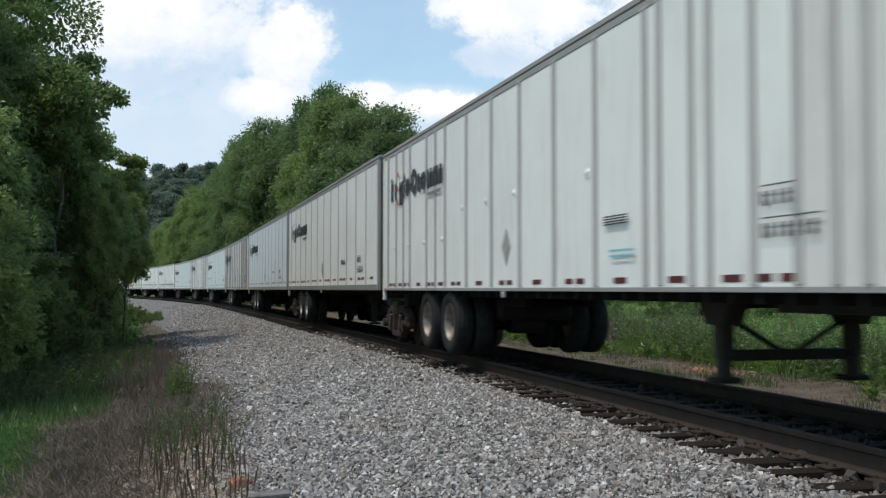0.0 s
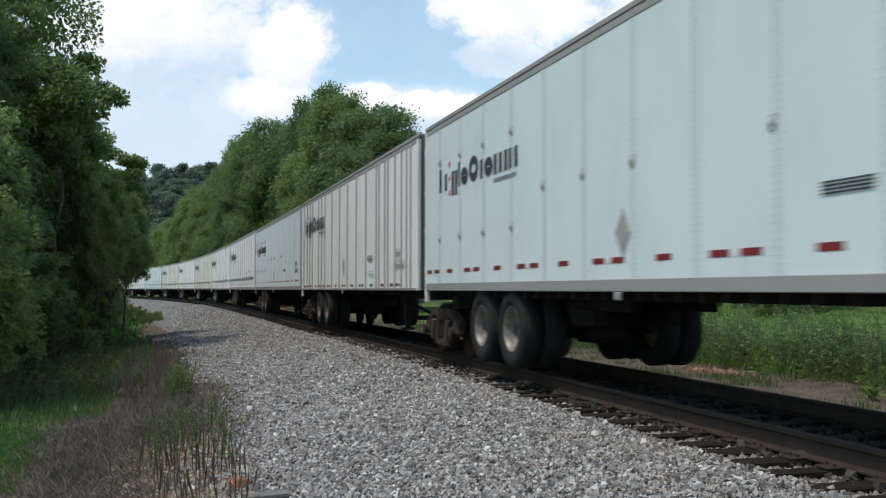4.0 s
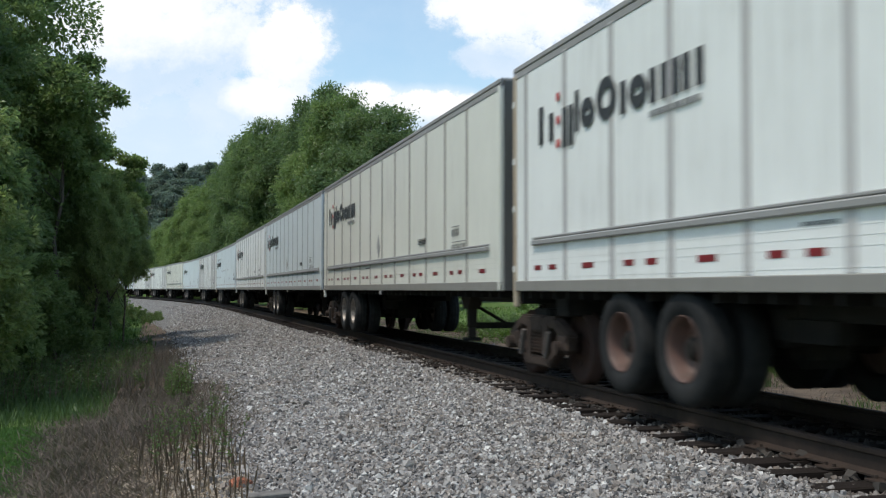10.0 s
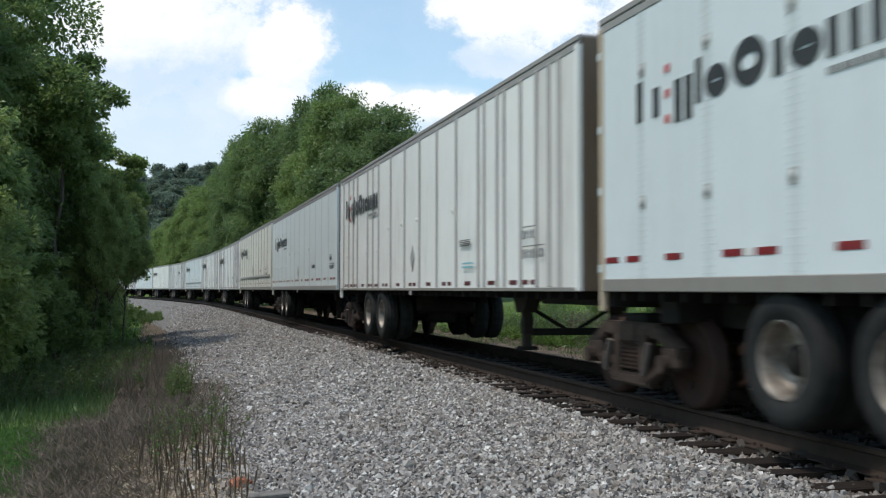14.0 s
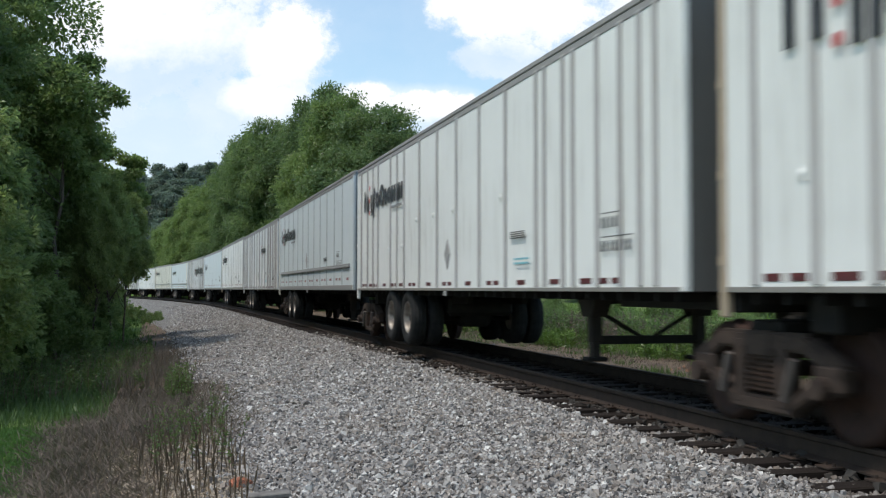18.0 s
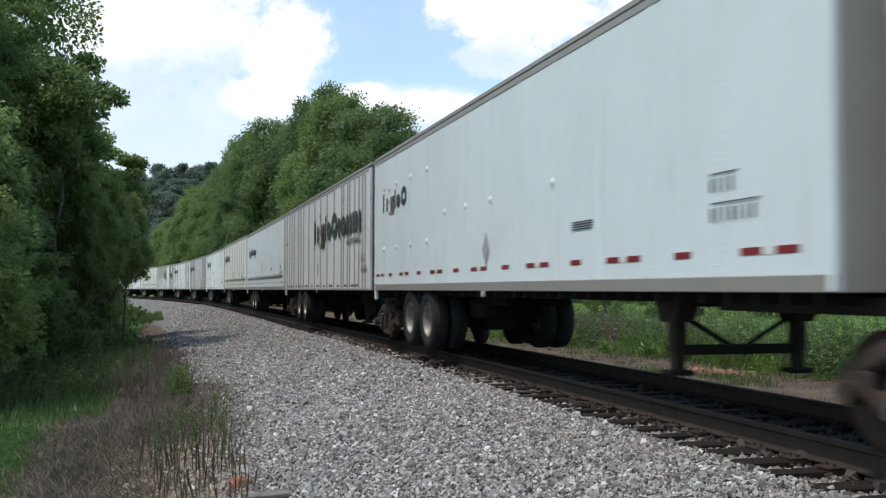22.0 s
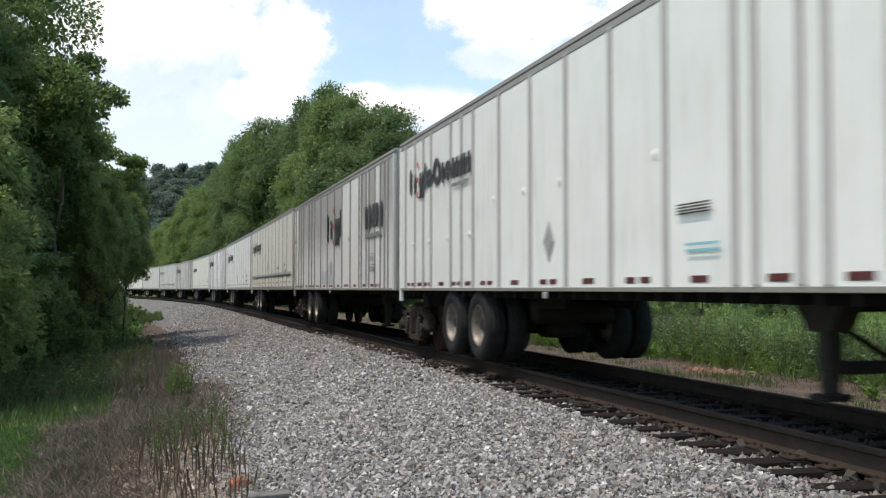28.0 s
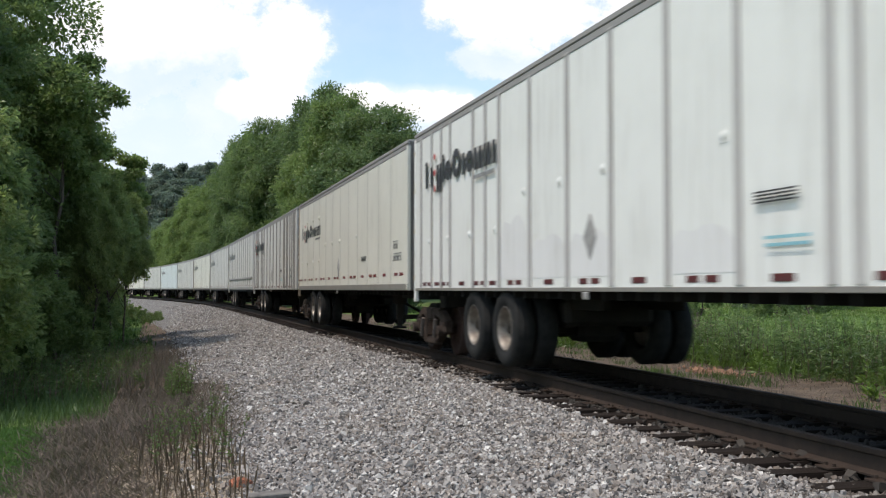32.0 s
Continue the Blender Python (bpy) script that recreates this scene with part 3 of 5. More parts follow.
def ring(bm, x, z, rx, rz, wide):
    n, t = 20, 0.004
    loops = []
    for y, k in ((0, 1.0), (-t, 1.0), (-t, 0.0), (0, 0.0)):
        loops.append([bm.verts.new((x + math.cos(2 * math.pi * i / n) * (rx - (0 if k else wide)), y, z + math.sin(2 * math.pi * i / n) * (rz - (0 if k else wide)))) for i in range(n)])
    for a, b in zip(loops, loops[1:] + loops[:1]):
        for i in range(n):
            bm.faces.new((a[i], a[(i + 1) % n], b[(i + 1) % n], b[i]))
    bmesh.ops.recalc_face_normals(bm, faces=bm.faces)


def make_shape(what, wide, z0, z1, w):
    """One plain shape of the company mark: a bar or a ring."""
    def make(bm):
        if what == "ring":
            ring(bm, wide / 2, (z0 + z1) / 2, wide / 2, (z1 - z0) / 2, w)
        else:
            box(bm, 0, w, -0.004, 0, z0, z1)
    return make


def company_mark(t, x, y, z, unit, stretch, chosen, joined):
    if joined:
        def make(bm):
            for what, x0, x1, z0, z1 in SHAPES:
                if what != "dots":
                    box(bm, x0 * unit * stretch, x1 * unit * stretch, -0.004, 0, (z0 + 0.05) * unit, (z1 - 0.1) * unit)
        piece(f"company_mark|{unit}", GREY_INK, t, make, (x, y, z), "dark smudge of a painted mark")
        return
    for i, (what, x0, x1, z0, z1) in enumerate(SHAPES):
        if what == "dots" or i not in chosen:
            continue
        wide = (x1 - x0) * unit * stretch
        n = {"bar": 1, "ring": 1, "pair": 2, "trio": 3}[what]
        w = min(0.14 * unit * stretch * 0.85, wide / (n + (n - 1) * 0.4))
        for q in range(n):
            left = x + x0 * unit * stretch + (0 if what == "ring" else (wide - w) / 2 if n == 1 else q * (wide - w) / (n - 1))
            piece(f"mark_{'ring' if what == 'ring' else 'bar'}|{i}{unit}", INK, t, make_shape(what, wide, z0 * unit, z1 * unit, w), (left, y, z), "plain black painted shape")
    for q in (-0.13, 0.47, 1.07):
        piece(f"mark_dot|{unit}", RED_INK, t, make_dots(unit), (x + 0.73 * unit * stretch, y, z + q * unit), "red painted dot")


def make_dots(unit):
    def make(bm):
        rod(bm, (0, 0, 0), (0, -0.0045, 0), 0.12 * unit, 12)
    return make


def make_bars(wide, high, gap, rows, seed):
    def make(bm):
        r = random.Random(seed)
        for i in range(rows):
            x = 0
            while x < wide:
                w = r.uniform(0.1, 0.2) * wide * (2 if rows > 3 else 1)
                box(bm, x, min(x + w, wide), -0.004, 0, -i * (high + gap) - high, -i * (high + gap))
                x += w + 0.03 * wide
    return make


def make_numbers(bm):
    """Two rows of plain upright bars under thin lines."""
    for z, n in ((0.0, 4), (-0.24, 7)):
        box(bm, 0, n * 0.105, -0.004, 0, z - 0.012, z)
        for i in range(n):
            box(bm, i * 0.105, i * 0.105 + (0.03 if i % 3 else 0.045), -0.004, 0, z - 0.155, z - 0.045)


def make_patch(w, h, seed):
    """A repainted area with an uneven stepped top."""
    def make(bm):
        r = random.Random(seed)
        low, top = [], []
        for i in range(9):
            low.append(bm.verts.new((w * i / 8, -0.003, 0)))
            top.append(bm.verts.new((w * i / 8, -0.003, h * (0.7 if i in (0, 8) else 1) * (0.95 + 0.05 * math.sin(i * 1.3 + seed)) * r.uniform(0.95, 1.04))))
        for i in range(8):
            bm.faces.new((low[i], low[i + 1], top[i + 1], top[i]))
        out = bmesh.ops.extrude_face_region(bm, geom=bm.faces[:])
        for v in out["geom"]:
            if isinstance(v, bmesh.types.BMVert):
                v.co.y = 0.0
        bmesh.ops.recalc_face_normals(bm, faces=bm.faces)
    return make


def make_rivets(bm):
    """Two upright rows of flat rivet heads."""
    for x in (-0.07, 0.07):
        for i in range(44):
            z = 0.16 + i * 0.06
            tip = bm.verts.new((x, -0.0035, z))
            rim = [bm.verts.new((x + a, 0.004, z + b)) for a, b in ((-0.01, -0.01), (0.01, -0.01), (0.01, 0.01), (-0.01, 0.01))]
            for p, q in zip(rim, rim[1:] + rim[:1]):
                bm.faces.new((p, q, tip))


def make_cap(size):
    def make(bm):
        bmesh.ops.create_uvsphere(bm, u_segments=10, v_segments=6, radius=1, matrix=Matrix.Diagonal((0.045 * size, 0.05 * size, 0.062 * size, 1)))
        for f in bm.faces:
            f.smooth = True
        box(bm, -0.055 * size, 0.055 * size, -0.01, 0.004, -0.075 * size, 0.075 * size, 0.003)
    return make


def make_plate(bm):
    for k, y in ((0.25, -0.006), (0.17, -0.010)):
        vs = [bm.verts.new((a * k * 0.72, 0, b * k)) for a, b in ((0, 1), (-1, 0), (0, -1), (1, 0))] + [bm.verts.new((a * k * 0.72, y, b * k)) for a, b in ((0, 1), (-1, 0), (0, -1), (1, 0))]
        bm.faces.new(vs[4:])
        for i in range(4):
            bm.faces.new((vs[i], vs[(i + 1) % 4], vs[4 + (i + 1) % 4], vs[4 + i]))
    bmesh.ops.recalc_face_normals(bm, faces=bm.faces)


DULL_TAPE = grimy("dirty_red_tape", (0.13, 0.022, 0.024), (0.05, 0.022, 0.022), 9, 0.5)


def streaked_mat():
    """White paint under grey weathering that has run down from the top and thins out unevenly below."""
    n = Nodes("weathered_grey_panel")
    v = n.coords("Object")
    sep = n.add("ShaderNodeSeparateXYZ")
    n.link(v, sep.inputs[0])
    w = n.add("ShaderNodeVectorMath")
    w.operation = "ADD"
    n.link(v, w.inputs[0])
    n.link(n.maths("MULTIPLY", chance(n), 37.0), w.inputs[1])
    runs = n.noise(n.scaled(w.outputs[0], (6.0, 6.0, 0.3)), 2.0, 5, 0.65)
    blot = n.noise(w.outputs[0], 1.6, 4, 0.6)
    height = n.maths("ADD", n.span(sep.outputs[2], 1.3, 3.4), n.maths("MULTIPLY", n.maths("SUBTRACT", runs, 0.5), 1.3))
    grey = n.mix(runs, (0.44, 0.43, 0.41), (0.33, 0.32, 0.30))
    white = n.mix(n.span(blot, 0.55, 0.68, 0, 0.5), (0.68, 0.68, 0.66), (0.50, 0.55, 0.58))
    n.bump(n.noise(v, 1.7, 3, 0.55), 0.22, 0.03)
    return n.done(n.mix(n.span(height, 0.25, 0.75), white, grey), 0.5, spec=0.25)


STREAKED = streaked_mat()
BLUE_PATCH = painted("blue_grey_patch", (0.50, 0.54, 0.565), amount=0.4)
END_DIRT = painted("road_grimed_white_panel", (0.67, 0.655, 0.625), dirt=(0.25, 0.2, 0.16), amount=1.0)
PATCH = painted("fresh_white_patch", (0.72, 0.71, 0.70), amount=0.5)
SEAM = {tone: painted(tone + "_seam_paint", tuple(0.86 * c for c in colour), amount=0.5) for tone, colour in (("white", (0.77, 0.77, 0.74)), ("blue", (0.63, 0.68, 0.69)), ("cream", (0.69, 0.675, 0.60)), ("grey", (0.58, 0.57, 0.54)))}
RUST_PAINT = painted("rusted_cream_paint", (0.42, 0.34, 0.25), dirt=(0.16, 0.07, 0.03), amount=1.3)
PLATE_GREY = grimy("grey_placard_holder", (0.24, 0.23, 0.22), (0.40, 0.39, 0.38), 12, 0.5)

TRAILER_WORDS = {"A": "evenly ribbed", "B": "evenly ribbed", "C": "closely ribbed", "D": "closely ribbed", "S": "smooth riveted", "F": "smooth riveted", "W": "finely ribbed"}
REPAINTED = (21, 24, 30, 33)
TONE_WORDS = {"white": "white", "blue": "pale bluish-white", "cream": "dirty cream-white", "dull": "dull streaked white", "grey": "dirt-and-shade grey-white"}


def far_underframe(t, k, kind, edges, r):
    """Marks and running gear of a trailer that stays far down the line, joined."""
    company_mark(t, 0.8, -HALF - 0.02, BODY_Z0 + 1.78, 0.45, 2.3, (), True)
    piece(f"reflector_strips|{kind}", RED_TAPE, t, lambda bm: [box(bm, (a + b) / 2 - 0.12, (a + b) / 2 + 0.12, -HALF - 0.005, -HALF, BODY_Z0 + 0.18, BODY_Z0 + 0.24) for a, b in zip(edges, edges[1:])])

    def gear(bm):
        box(bm, 0.1, LENGTH - 0.1, -1.25, 1.25, 1.0, 1.12)
        box(bm, 0.06, 7.4, -0.6, 0.6, 0.72, 1.0, 0.02)
        for y in (-0.97, 0.97):
            box(bm, 12.4, 12.7, y - 0.1, y + 0.1, 0.75, 1.05)
            box(bm, 12.48, 12.62, y - 0.07, y + 0.07, 0.28, 0.8)
        box(bm, 12.5, 12.6, -0.95, 0.95, 0.5, 0.58)
        for x in (3.55, 4.82):
            rod(bm, (x, -1.2, 0.64), (x, 1.2, 0.64), 0.07, 8)
    piece("underframe", STEEL, t, gear)
    for x in (3.55, 4.82):
        for y in (-1.135, -0.81, 0.81, 1.135):
            tyre = shared("tyre", cached("tyre", RUBBER, make_tyre), t, pose(x, y, 0.64), "black rubber truck tyre")
            shared("rim", cached("rim", RIM, make_rim), tyre, pose(0, 0, 0, 0, 0, 0 if y < 0 else 180))
    return t


def build_trailer(k, kind, tone):
    r = random.Random(100 + k)
    t = new("road_rail_trailer")
    if k in (21, 24):
        tone = "dull"
    paint, rib = PAINT[tone], RIB[tone]
    tall = 2.81 if kind in "CDWSF" else BODY_H
    z0, z1 = BODY_Z0, BODY_Z0 + tall
    ribs = {"A": EVEN_RIBS, "B": RAILED_RIBS, "S": SEAMS, "F": SEAMS}.get(kind, DENSE_RIBS)
    skirt = {"B": 0.60, "F": 0.56}.get(kind, 0.0)
    extra = {"B": " with rubbing rail", "F": " with rubbing rail", "D": " with large mark"}.get(kind, "")
    tagged(t, f"{TONE_WORDS[tone]} {TRAILER_WORDS[kind]} trailer on rail bogies{extra}", "trailer", "trailers coupled in one train")

    piece(f"body|{tall}", FASTENED, t, lambda bm: box(bm, 0.06, LENGTH - 0.06, -HALF + 0.035, HALF - 0.03, z0 + 0.02, z1 - 0.03))
    piece(f"roof|{tall}", FASTENED, t, lambda bm: box(bm, 0.02, LENGTH - 0.02, -HALF + 0.02, HALF - 0.02, z1 - 0.03, z1 + 0.012, 0.01), label="dull aluminium roof sheet")
    for y in (-HALF, HALF):
        near = y < 0
        piece(f"top_rail|{near}{tall}", TOP_RAIL, t, lambda bm: (box(bm, 0, LENGTH, y - 0.015, y + 0.035 if near else y + 0.015, z1 - 0.07, z1, 0.012), box(bm, 0, LENGTH, y - 0.008, y + 0.03, z1 - 0.155, z1 - 0.075, 0.006)), label="dirty grey top rail")
        plain = kind in "CDW"
        piece(f"bottom_rail|{near}{plain}", FASTENED if k % 4 == 0 else BOTTOM_RAIL, t, lambda bm: box(bm, 0, LENGTH, y - 0.012, y + 0.012, z0, z0 + 0.045, 0.004) if plain else box(bm, 0, LENGTH, y - 0.018, y + 0.02, z0, z0 + 0.128, 0.008), label="aluminium bottom rail")
    edges = [0.09] + list(ribs) + [LENGTH - 0.09]
    for i, (a, b) in enumerate(zip(edges, edges[1:])):
        w = round(b - a - 0.008, 3)
        coat = paint
        if k == 30:
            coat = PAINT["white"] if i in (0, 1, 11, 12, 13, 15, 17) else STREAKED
        elif k == 24 and i in (4, 5):
            coat = PAINT["grey"]
        elif kind in "CD" and k % 3 == 0 and i >= len(edges) - 4:
            coat = END_DIRT
        elif k == 25 and i >= 12:
            coat = PAINT["cream"]
        piece(f"panel|{w}|{tall}", coat, t, lambda bm: box(bm, 0, w, -HALF, -HALF + 0.03, z0 + 0.04, z1 - 0.09, 0.003), (a + 0.004, 0, 0))
    piece(f"far_side_wall|{tall}", paint, t, lambda bm: [box(bm, 0.09, LENGTH - 0.09, HALF - 0.03, HALF, z0 + 0.11, z1 - 0.09)] + [box(bm, x - 0.03, x + 0.03, HALF, HALF + 0.02, z0 + 0.12, z1 - 0.1) for x in EVEN_RIBS])
    wide, deep = {"A": (0.085, 0.010), "B": (0.09, 0.014), "C": (0.085, 0.026), "D": (0.085, 0.024), "S": (0.10, 0.004), "F": (0.10, 0.004), "W": (0.06, 0.02)}[kind]
    if kind in "SF":
        rib = paint if k % 2 else SEAM[tone]
    if kind == "W":
        rib = PAINT["dull"]
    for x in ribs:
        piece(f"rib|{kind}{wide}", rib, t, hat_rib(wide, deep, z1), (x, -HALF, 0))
    if kind in "SF":
        for x in ribs:
            heads = piece("riveted_seam", rib, t, make_rivets, (x, -HALF - 0.004, z0))
            heads["kind"] = "stuff"
    if skirt:
        piece(f"rubbing_rail|{skirt}", FASTENED, t, lambda bm: (box(bm, 0.72, LENGTH - 0.5, -HALF - 0.045, -HALF + 0.01, z0 + skirt - 0.045, z0 + skirt + 0.02, 0.012), box(bm, 0.74, LENGTH - 0.52, -HALF - 0.03, -HALF + 0.01, z0 + skirt + 0.025, z0 + skirt + 0.055, 0.008)), label="dull aluminium rubbing rail")
        seams = piece("skirt_seams", SEAM[tone], t, lambda bm: [box(bm, 0.15, LENGTH - 0.15, -HALF - 0.002, -HALF + 0.004, z0 + q - 0.003, z0 + q) for q in (0.17, 0.31, 0.38, 0.45)], label="thin seams of the lower side")
        seams["kind"] = "stuff"
    post = paint if kind != "A" else rib
    for x, y in ((0.045, -HALF), (0.045, HALF), (LENGTH - 0.045, -HALF), (LENGTH - 0.045, HALF)):
        piece(f"corner_post|{y < 0}{x < 1}{tall}", (RUST_PAINT if k % 4 == 2 else PAINT["cream"]) if x < 1 and y < 0 and k % 2 == 0 else post, t, lambda bm: box(bm, -0.045, 0.045, y - 0.02 if y < 0 else y - 0.05, y + 0.05 if y < 0 else y + 0.02, z0 - 0.2 if x < 1 and y < 0 else z0, z1 - 0.1, 0.012), (x, 0, 0))
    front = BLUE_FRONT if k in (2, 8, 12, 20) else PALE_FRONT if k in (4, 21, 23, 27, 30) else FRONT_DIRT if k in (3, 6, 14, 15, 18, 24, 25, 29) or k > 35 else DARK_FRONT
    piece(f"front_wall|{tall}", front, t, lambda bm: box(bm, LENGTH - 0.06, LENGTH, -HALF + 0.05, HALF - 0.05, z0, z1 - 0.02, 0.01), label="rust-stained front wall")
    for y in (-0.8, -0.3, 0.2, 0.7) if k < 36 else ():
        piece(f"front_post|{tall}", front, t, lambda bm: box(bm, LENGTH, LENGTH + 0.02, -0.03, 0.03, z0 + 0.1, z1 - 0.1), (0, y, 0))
    for y in (-0.64, 0.64):
        piece(f"rear_door|{tall}", paint, t, lambda bm: (box(bm, -0.03, 0.06, -0.61, 0.61, z0 + 0.05, z1 - 0.12, 0.01), rod(bm, (-0.05, 0.35, z0 + 0.1), (-0.05, 0.35, z1 - 0.2), 0.018), rod(bm, (-0.05, -0.35, z0 + 0.1), (-0.05, -0.35, z1 - 0.2), 0.018)), (0, y, 0))

    if k > 35:
        return far_underframe(t, k, kind, edges, r)
    # tape along the lower edge
    zt = z0 + {"A": 0.27, "B": 0.283, "S": 0.315, "F": 0.285}.get(kind, 0.112)
    tape = DULL_TAPE if kind in "CDW" else RED_TAPE
    for i, (a, b) in enumerate(zip(edges, edges[1:])):
        if b - a < 0.5:
            continue
        mid = (a + b) / 2
        if i % 2 == (0 if kind in "SF" else 1):
            half, w = {"A": (0.23, 0.30), "B": (0.24, 0.22), "S": (0.24, 0.30), "F": (0.26, 0.34)}.get(kind, (0.16, 0.22))
            spots = [(mid - half, w), (mid + half, w)]
            if kind in "ASF" and b - a > 1:
                piece("white_strip", WHITE_TAPE, t, lambda bm: box(bm, -0.06, 0.06, -0.004, 0, -0.028, 0.028), (mid, -HALF - 0.0005, zt), "white reflective strip")
        else:
            spots = [(mid, 0.30)]
        for x, w in spots:
            piece(f"reflector_strip|{w}", tape, t, lambda bm: box(bm, -w / 2, w / 2, -0.004, 0, -0.03, 0.03), (x, -HALF - 0.0005, zt), "red reflective strip")

    # company mark and small print, as plain shapes
    y_mark = -HALF - deep - 0.001
    everything = tuple(range(11))
    chosen = everything
    if kind == "D":
        x, z, unit = 7.1, z0 + 1.36, 0.70
    else:
        x, z, unit = 0.75 + r.uniform(-0.06, 0.06), z0 + {"S": 1.60, "F": 1.64}.get(kind, 1.75), 0.38 if kind in "SF" else 0.45
    if k == 23:
        chosen = (0, 1, 3, 4, 5, 6)
    if k == 30:
        chosen = (0, 1, 3, 4, 9, 10)
    if k == 21:
        x, z, unit = 9.4, z0 + 1.62, 0.27
    stretch = 7.7 / (3.9 * 0.70) if kind == "D" else (1.95 / (3.9 * 0.27) if k == 21 else 4.05 / (3.9 * unit))
    company_mark(t, x, y_mark, z, unit, stretch, chosen, k > 35)
    if k not in (23,):
        piece(f"small_print|{unit}", GREY_INK, t, make_bars(0.3 * unit * stretch * 3, 0.13 * unit, 0.05, 1, 3), (x + 2.95 * unit * stretch, y_mark, z - 0.16 * unit), "small dark painted line")
    piece("placard_holder", PLATE_GREY, t, make_plate, (7.62 if kind in "BF" else 8.0, -HALF - 0.001, z0 + (0.92 if kind in "BF" else 0.58)), "grey diamond placard holder")
    x_data, z_data = (0.32, 1.68) if kind == "D" else (11.2, 0.90 if kind in "BF" else 0.76)
    piece("data_lines", INK, t, make_bars(0.56, 0.014, 0.012, 4, 5), (x_data, -HALF - 0.002 - deep, z0 + z_data), "block of small black lines")
    if kind in "CD":
        piece("cyan_lines", CYAN_INK, t, make_bars(0.55, 0.025, 0.03, 2, 6), (11.35 if kind == "C" else 3.55, -HALF - 0.002 - deep, z0 + (0.42 if kind == "C" else 1.75)), "pale cyan painted lines")
    x_num = {22: 13.15, 23: 14.2, 24: 14.9, 25: 14.5, 26: 13.2}.get(k, {"C": 14.1, "W": 14.1, "S": 14.6}.get(kind, 13.45))
    numbers = piece("number_marking", PRINT_INK, t, make_numbers, (x_num, -HALF - 0.002 - deep, z0 + {"B": 1.0, "F": 0.98, "S": 0.97}.get(kind, 0.80)), "rows of thin grey painted bars")
    numbers["kind"] = "stuff"
    if kind == "B":
        piece("skirt_print", GREY_INK, t, make_bars(0.4, 0.03, 0.02, 1, 4), (6.2, -HALF - 0.002, z0 + 0.5), "small grey printed line")
    if k in REPAINTED:
        spots = [r.uniform(5.2, 6.0), r.uniform(6.4, 7.2), r.uniform(7.6, 8.4), r.uniform(8.8, 9.6), r.uniform(10.0, 11.6)]
        for x in r.sample(spots, r.choice((2, 3, 4))):
            i = max(j for j, e in enumerate(edges) if e <= x)
            w = round(edges[i + 1] - edges[i] - wide - 0.03, 2)
            h = round(r.uniform(0.3, 0.8), 1)
            if w > 0.5:
                piece(f"repair_patch|{w}{h}{k}", BLUE_PATCH if k == 30 else PATCH, t, make_patch(w, h, k), (edges[i] + wide / 2 + 0.015, -HALF - 0.0005, z0 + 0.16), "bright repainted patch")
    if kind in "CDSFW":
        low, mid = (1.1, 2.29, 3.49, 4.73), (5.91, 7.12, 8.35, 10.74)
        for x, z in [(q, 0.84) for q in low] + [(q, 1.26) for q in mid] + ([(q, 2.09) for q in low] if kind in "SFD" else []):
            piece(f"cap|{kind in 'SF'}", PLATE_GREY if k in (4, 6, 14, 27) else paint, t, make_cap(0.85 if kind in "SF" else 0.72), (x - (0.12 if kind in "SF" else 0), -HALF, z0 + z), "small rounded cap on the side")

    rusty = RUST_PAINT if k % 3 == 0 else post
    for i in range(4):
        piece("hinge", rusty, t, lambda bm: box(bm, -0.03, 0.04, -0.014, 0.0, -0.04, 0.04, 0.005), (0.03, -HALF - 0.012, z0 + 0.3 + i * 0.7 + r.uniform(-0.08, 0.08)), "door hinge on the rear corner")

    # underframe
    def cross(bm):
        for i in range(38):
            x = 0.35 + i * 0.41
            box(bm, x - 0.03, x + 0.03, -1.22, 1.22, z0 - 0.09, z0 + 0.01)
        box(bm, 0.1, LENGTH - 0.1, -1.25, 1.25, z0 - 0.005, z0 + 0.03)
    piece("floor_frame", STEEL, t, cross, label="dark steel cross-members under the floor")
    for y in (-0.5, 0.5):
        piece("slider_rail", STEEL, t, lambda bm: (box(bm, 1.9, 6.6, -0.05, 0.05, z0 - 0.24, z0 - 0.09, 0.01), box(bm, 2.4, 5.6, -0.09, 0.09, z0 - 0.42, z0 - 0.22, 0.01)), (0, y, 0))
    rim_mat = RED_RIM if k in (5, 6, 7, 10) else RIM
    tandem = (3.08, 4.36) if kind in "BF" else (3.12, 4.45) if kind in "AS" else (3.55, 5.0)
    for x in tandem:
        piece("axle", STEEL, t, lambda bm: rod(bm, (0, -1.2, 0.60), (0, 1.2, 0.60), 0.07, 10), (x, 0, 0))
        for y in (-1.135, -0.81, 0.81, 1.135):
            tyre = shared("tyre", cached("tyre", RUBBER, make_tyre), t, pose(x, y, 0.60) @ Matrix.Scale(1.03, 4), "black rubber truck tyre")
            shared("rim", cached("rim", rim_mat, make_rim), tyre, pose(0, 0, 0, 0, 0, 0 if y < 0 else 180))
            if y == -1.135:
                shared("hub", cached("hub", STEEL, make_hub), tyre, None, "greasy dark wheel hub")
        for y in (-0.5, 0.5):
            piece("spring_hanger", STEEL, t, lambda bm: (box(bm, -0.5, 0.5, -0.06, 0.06, 0.62, 0.72, 0.02), box(bm, -0.1, 0.1, -0.09, 0.09, 0.55, 1.0, 0.02)), (x, y, 0))
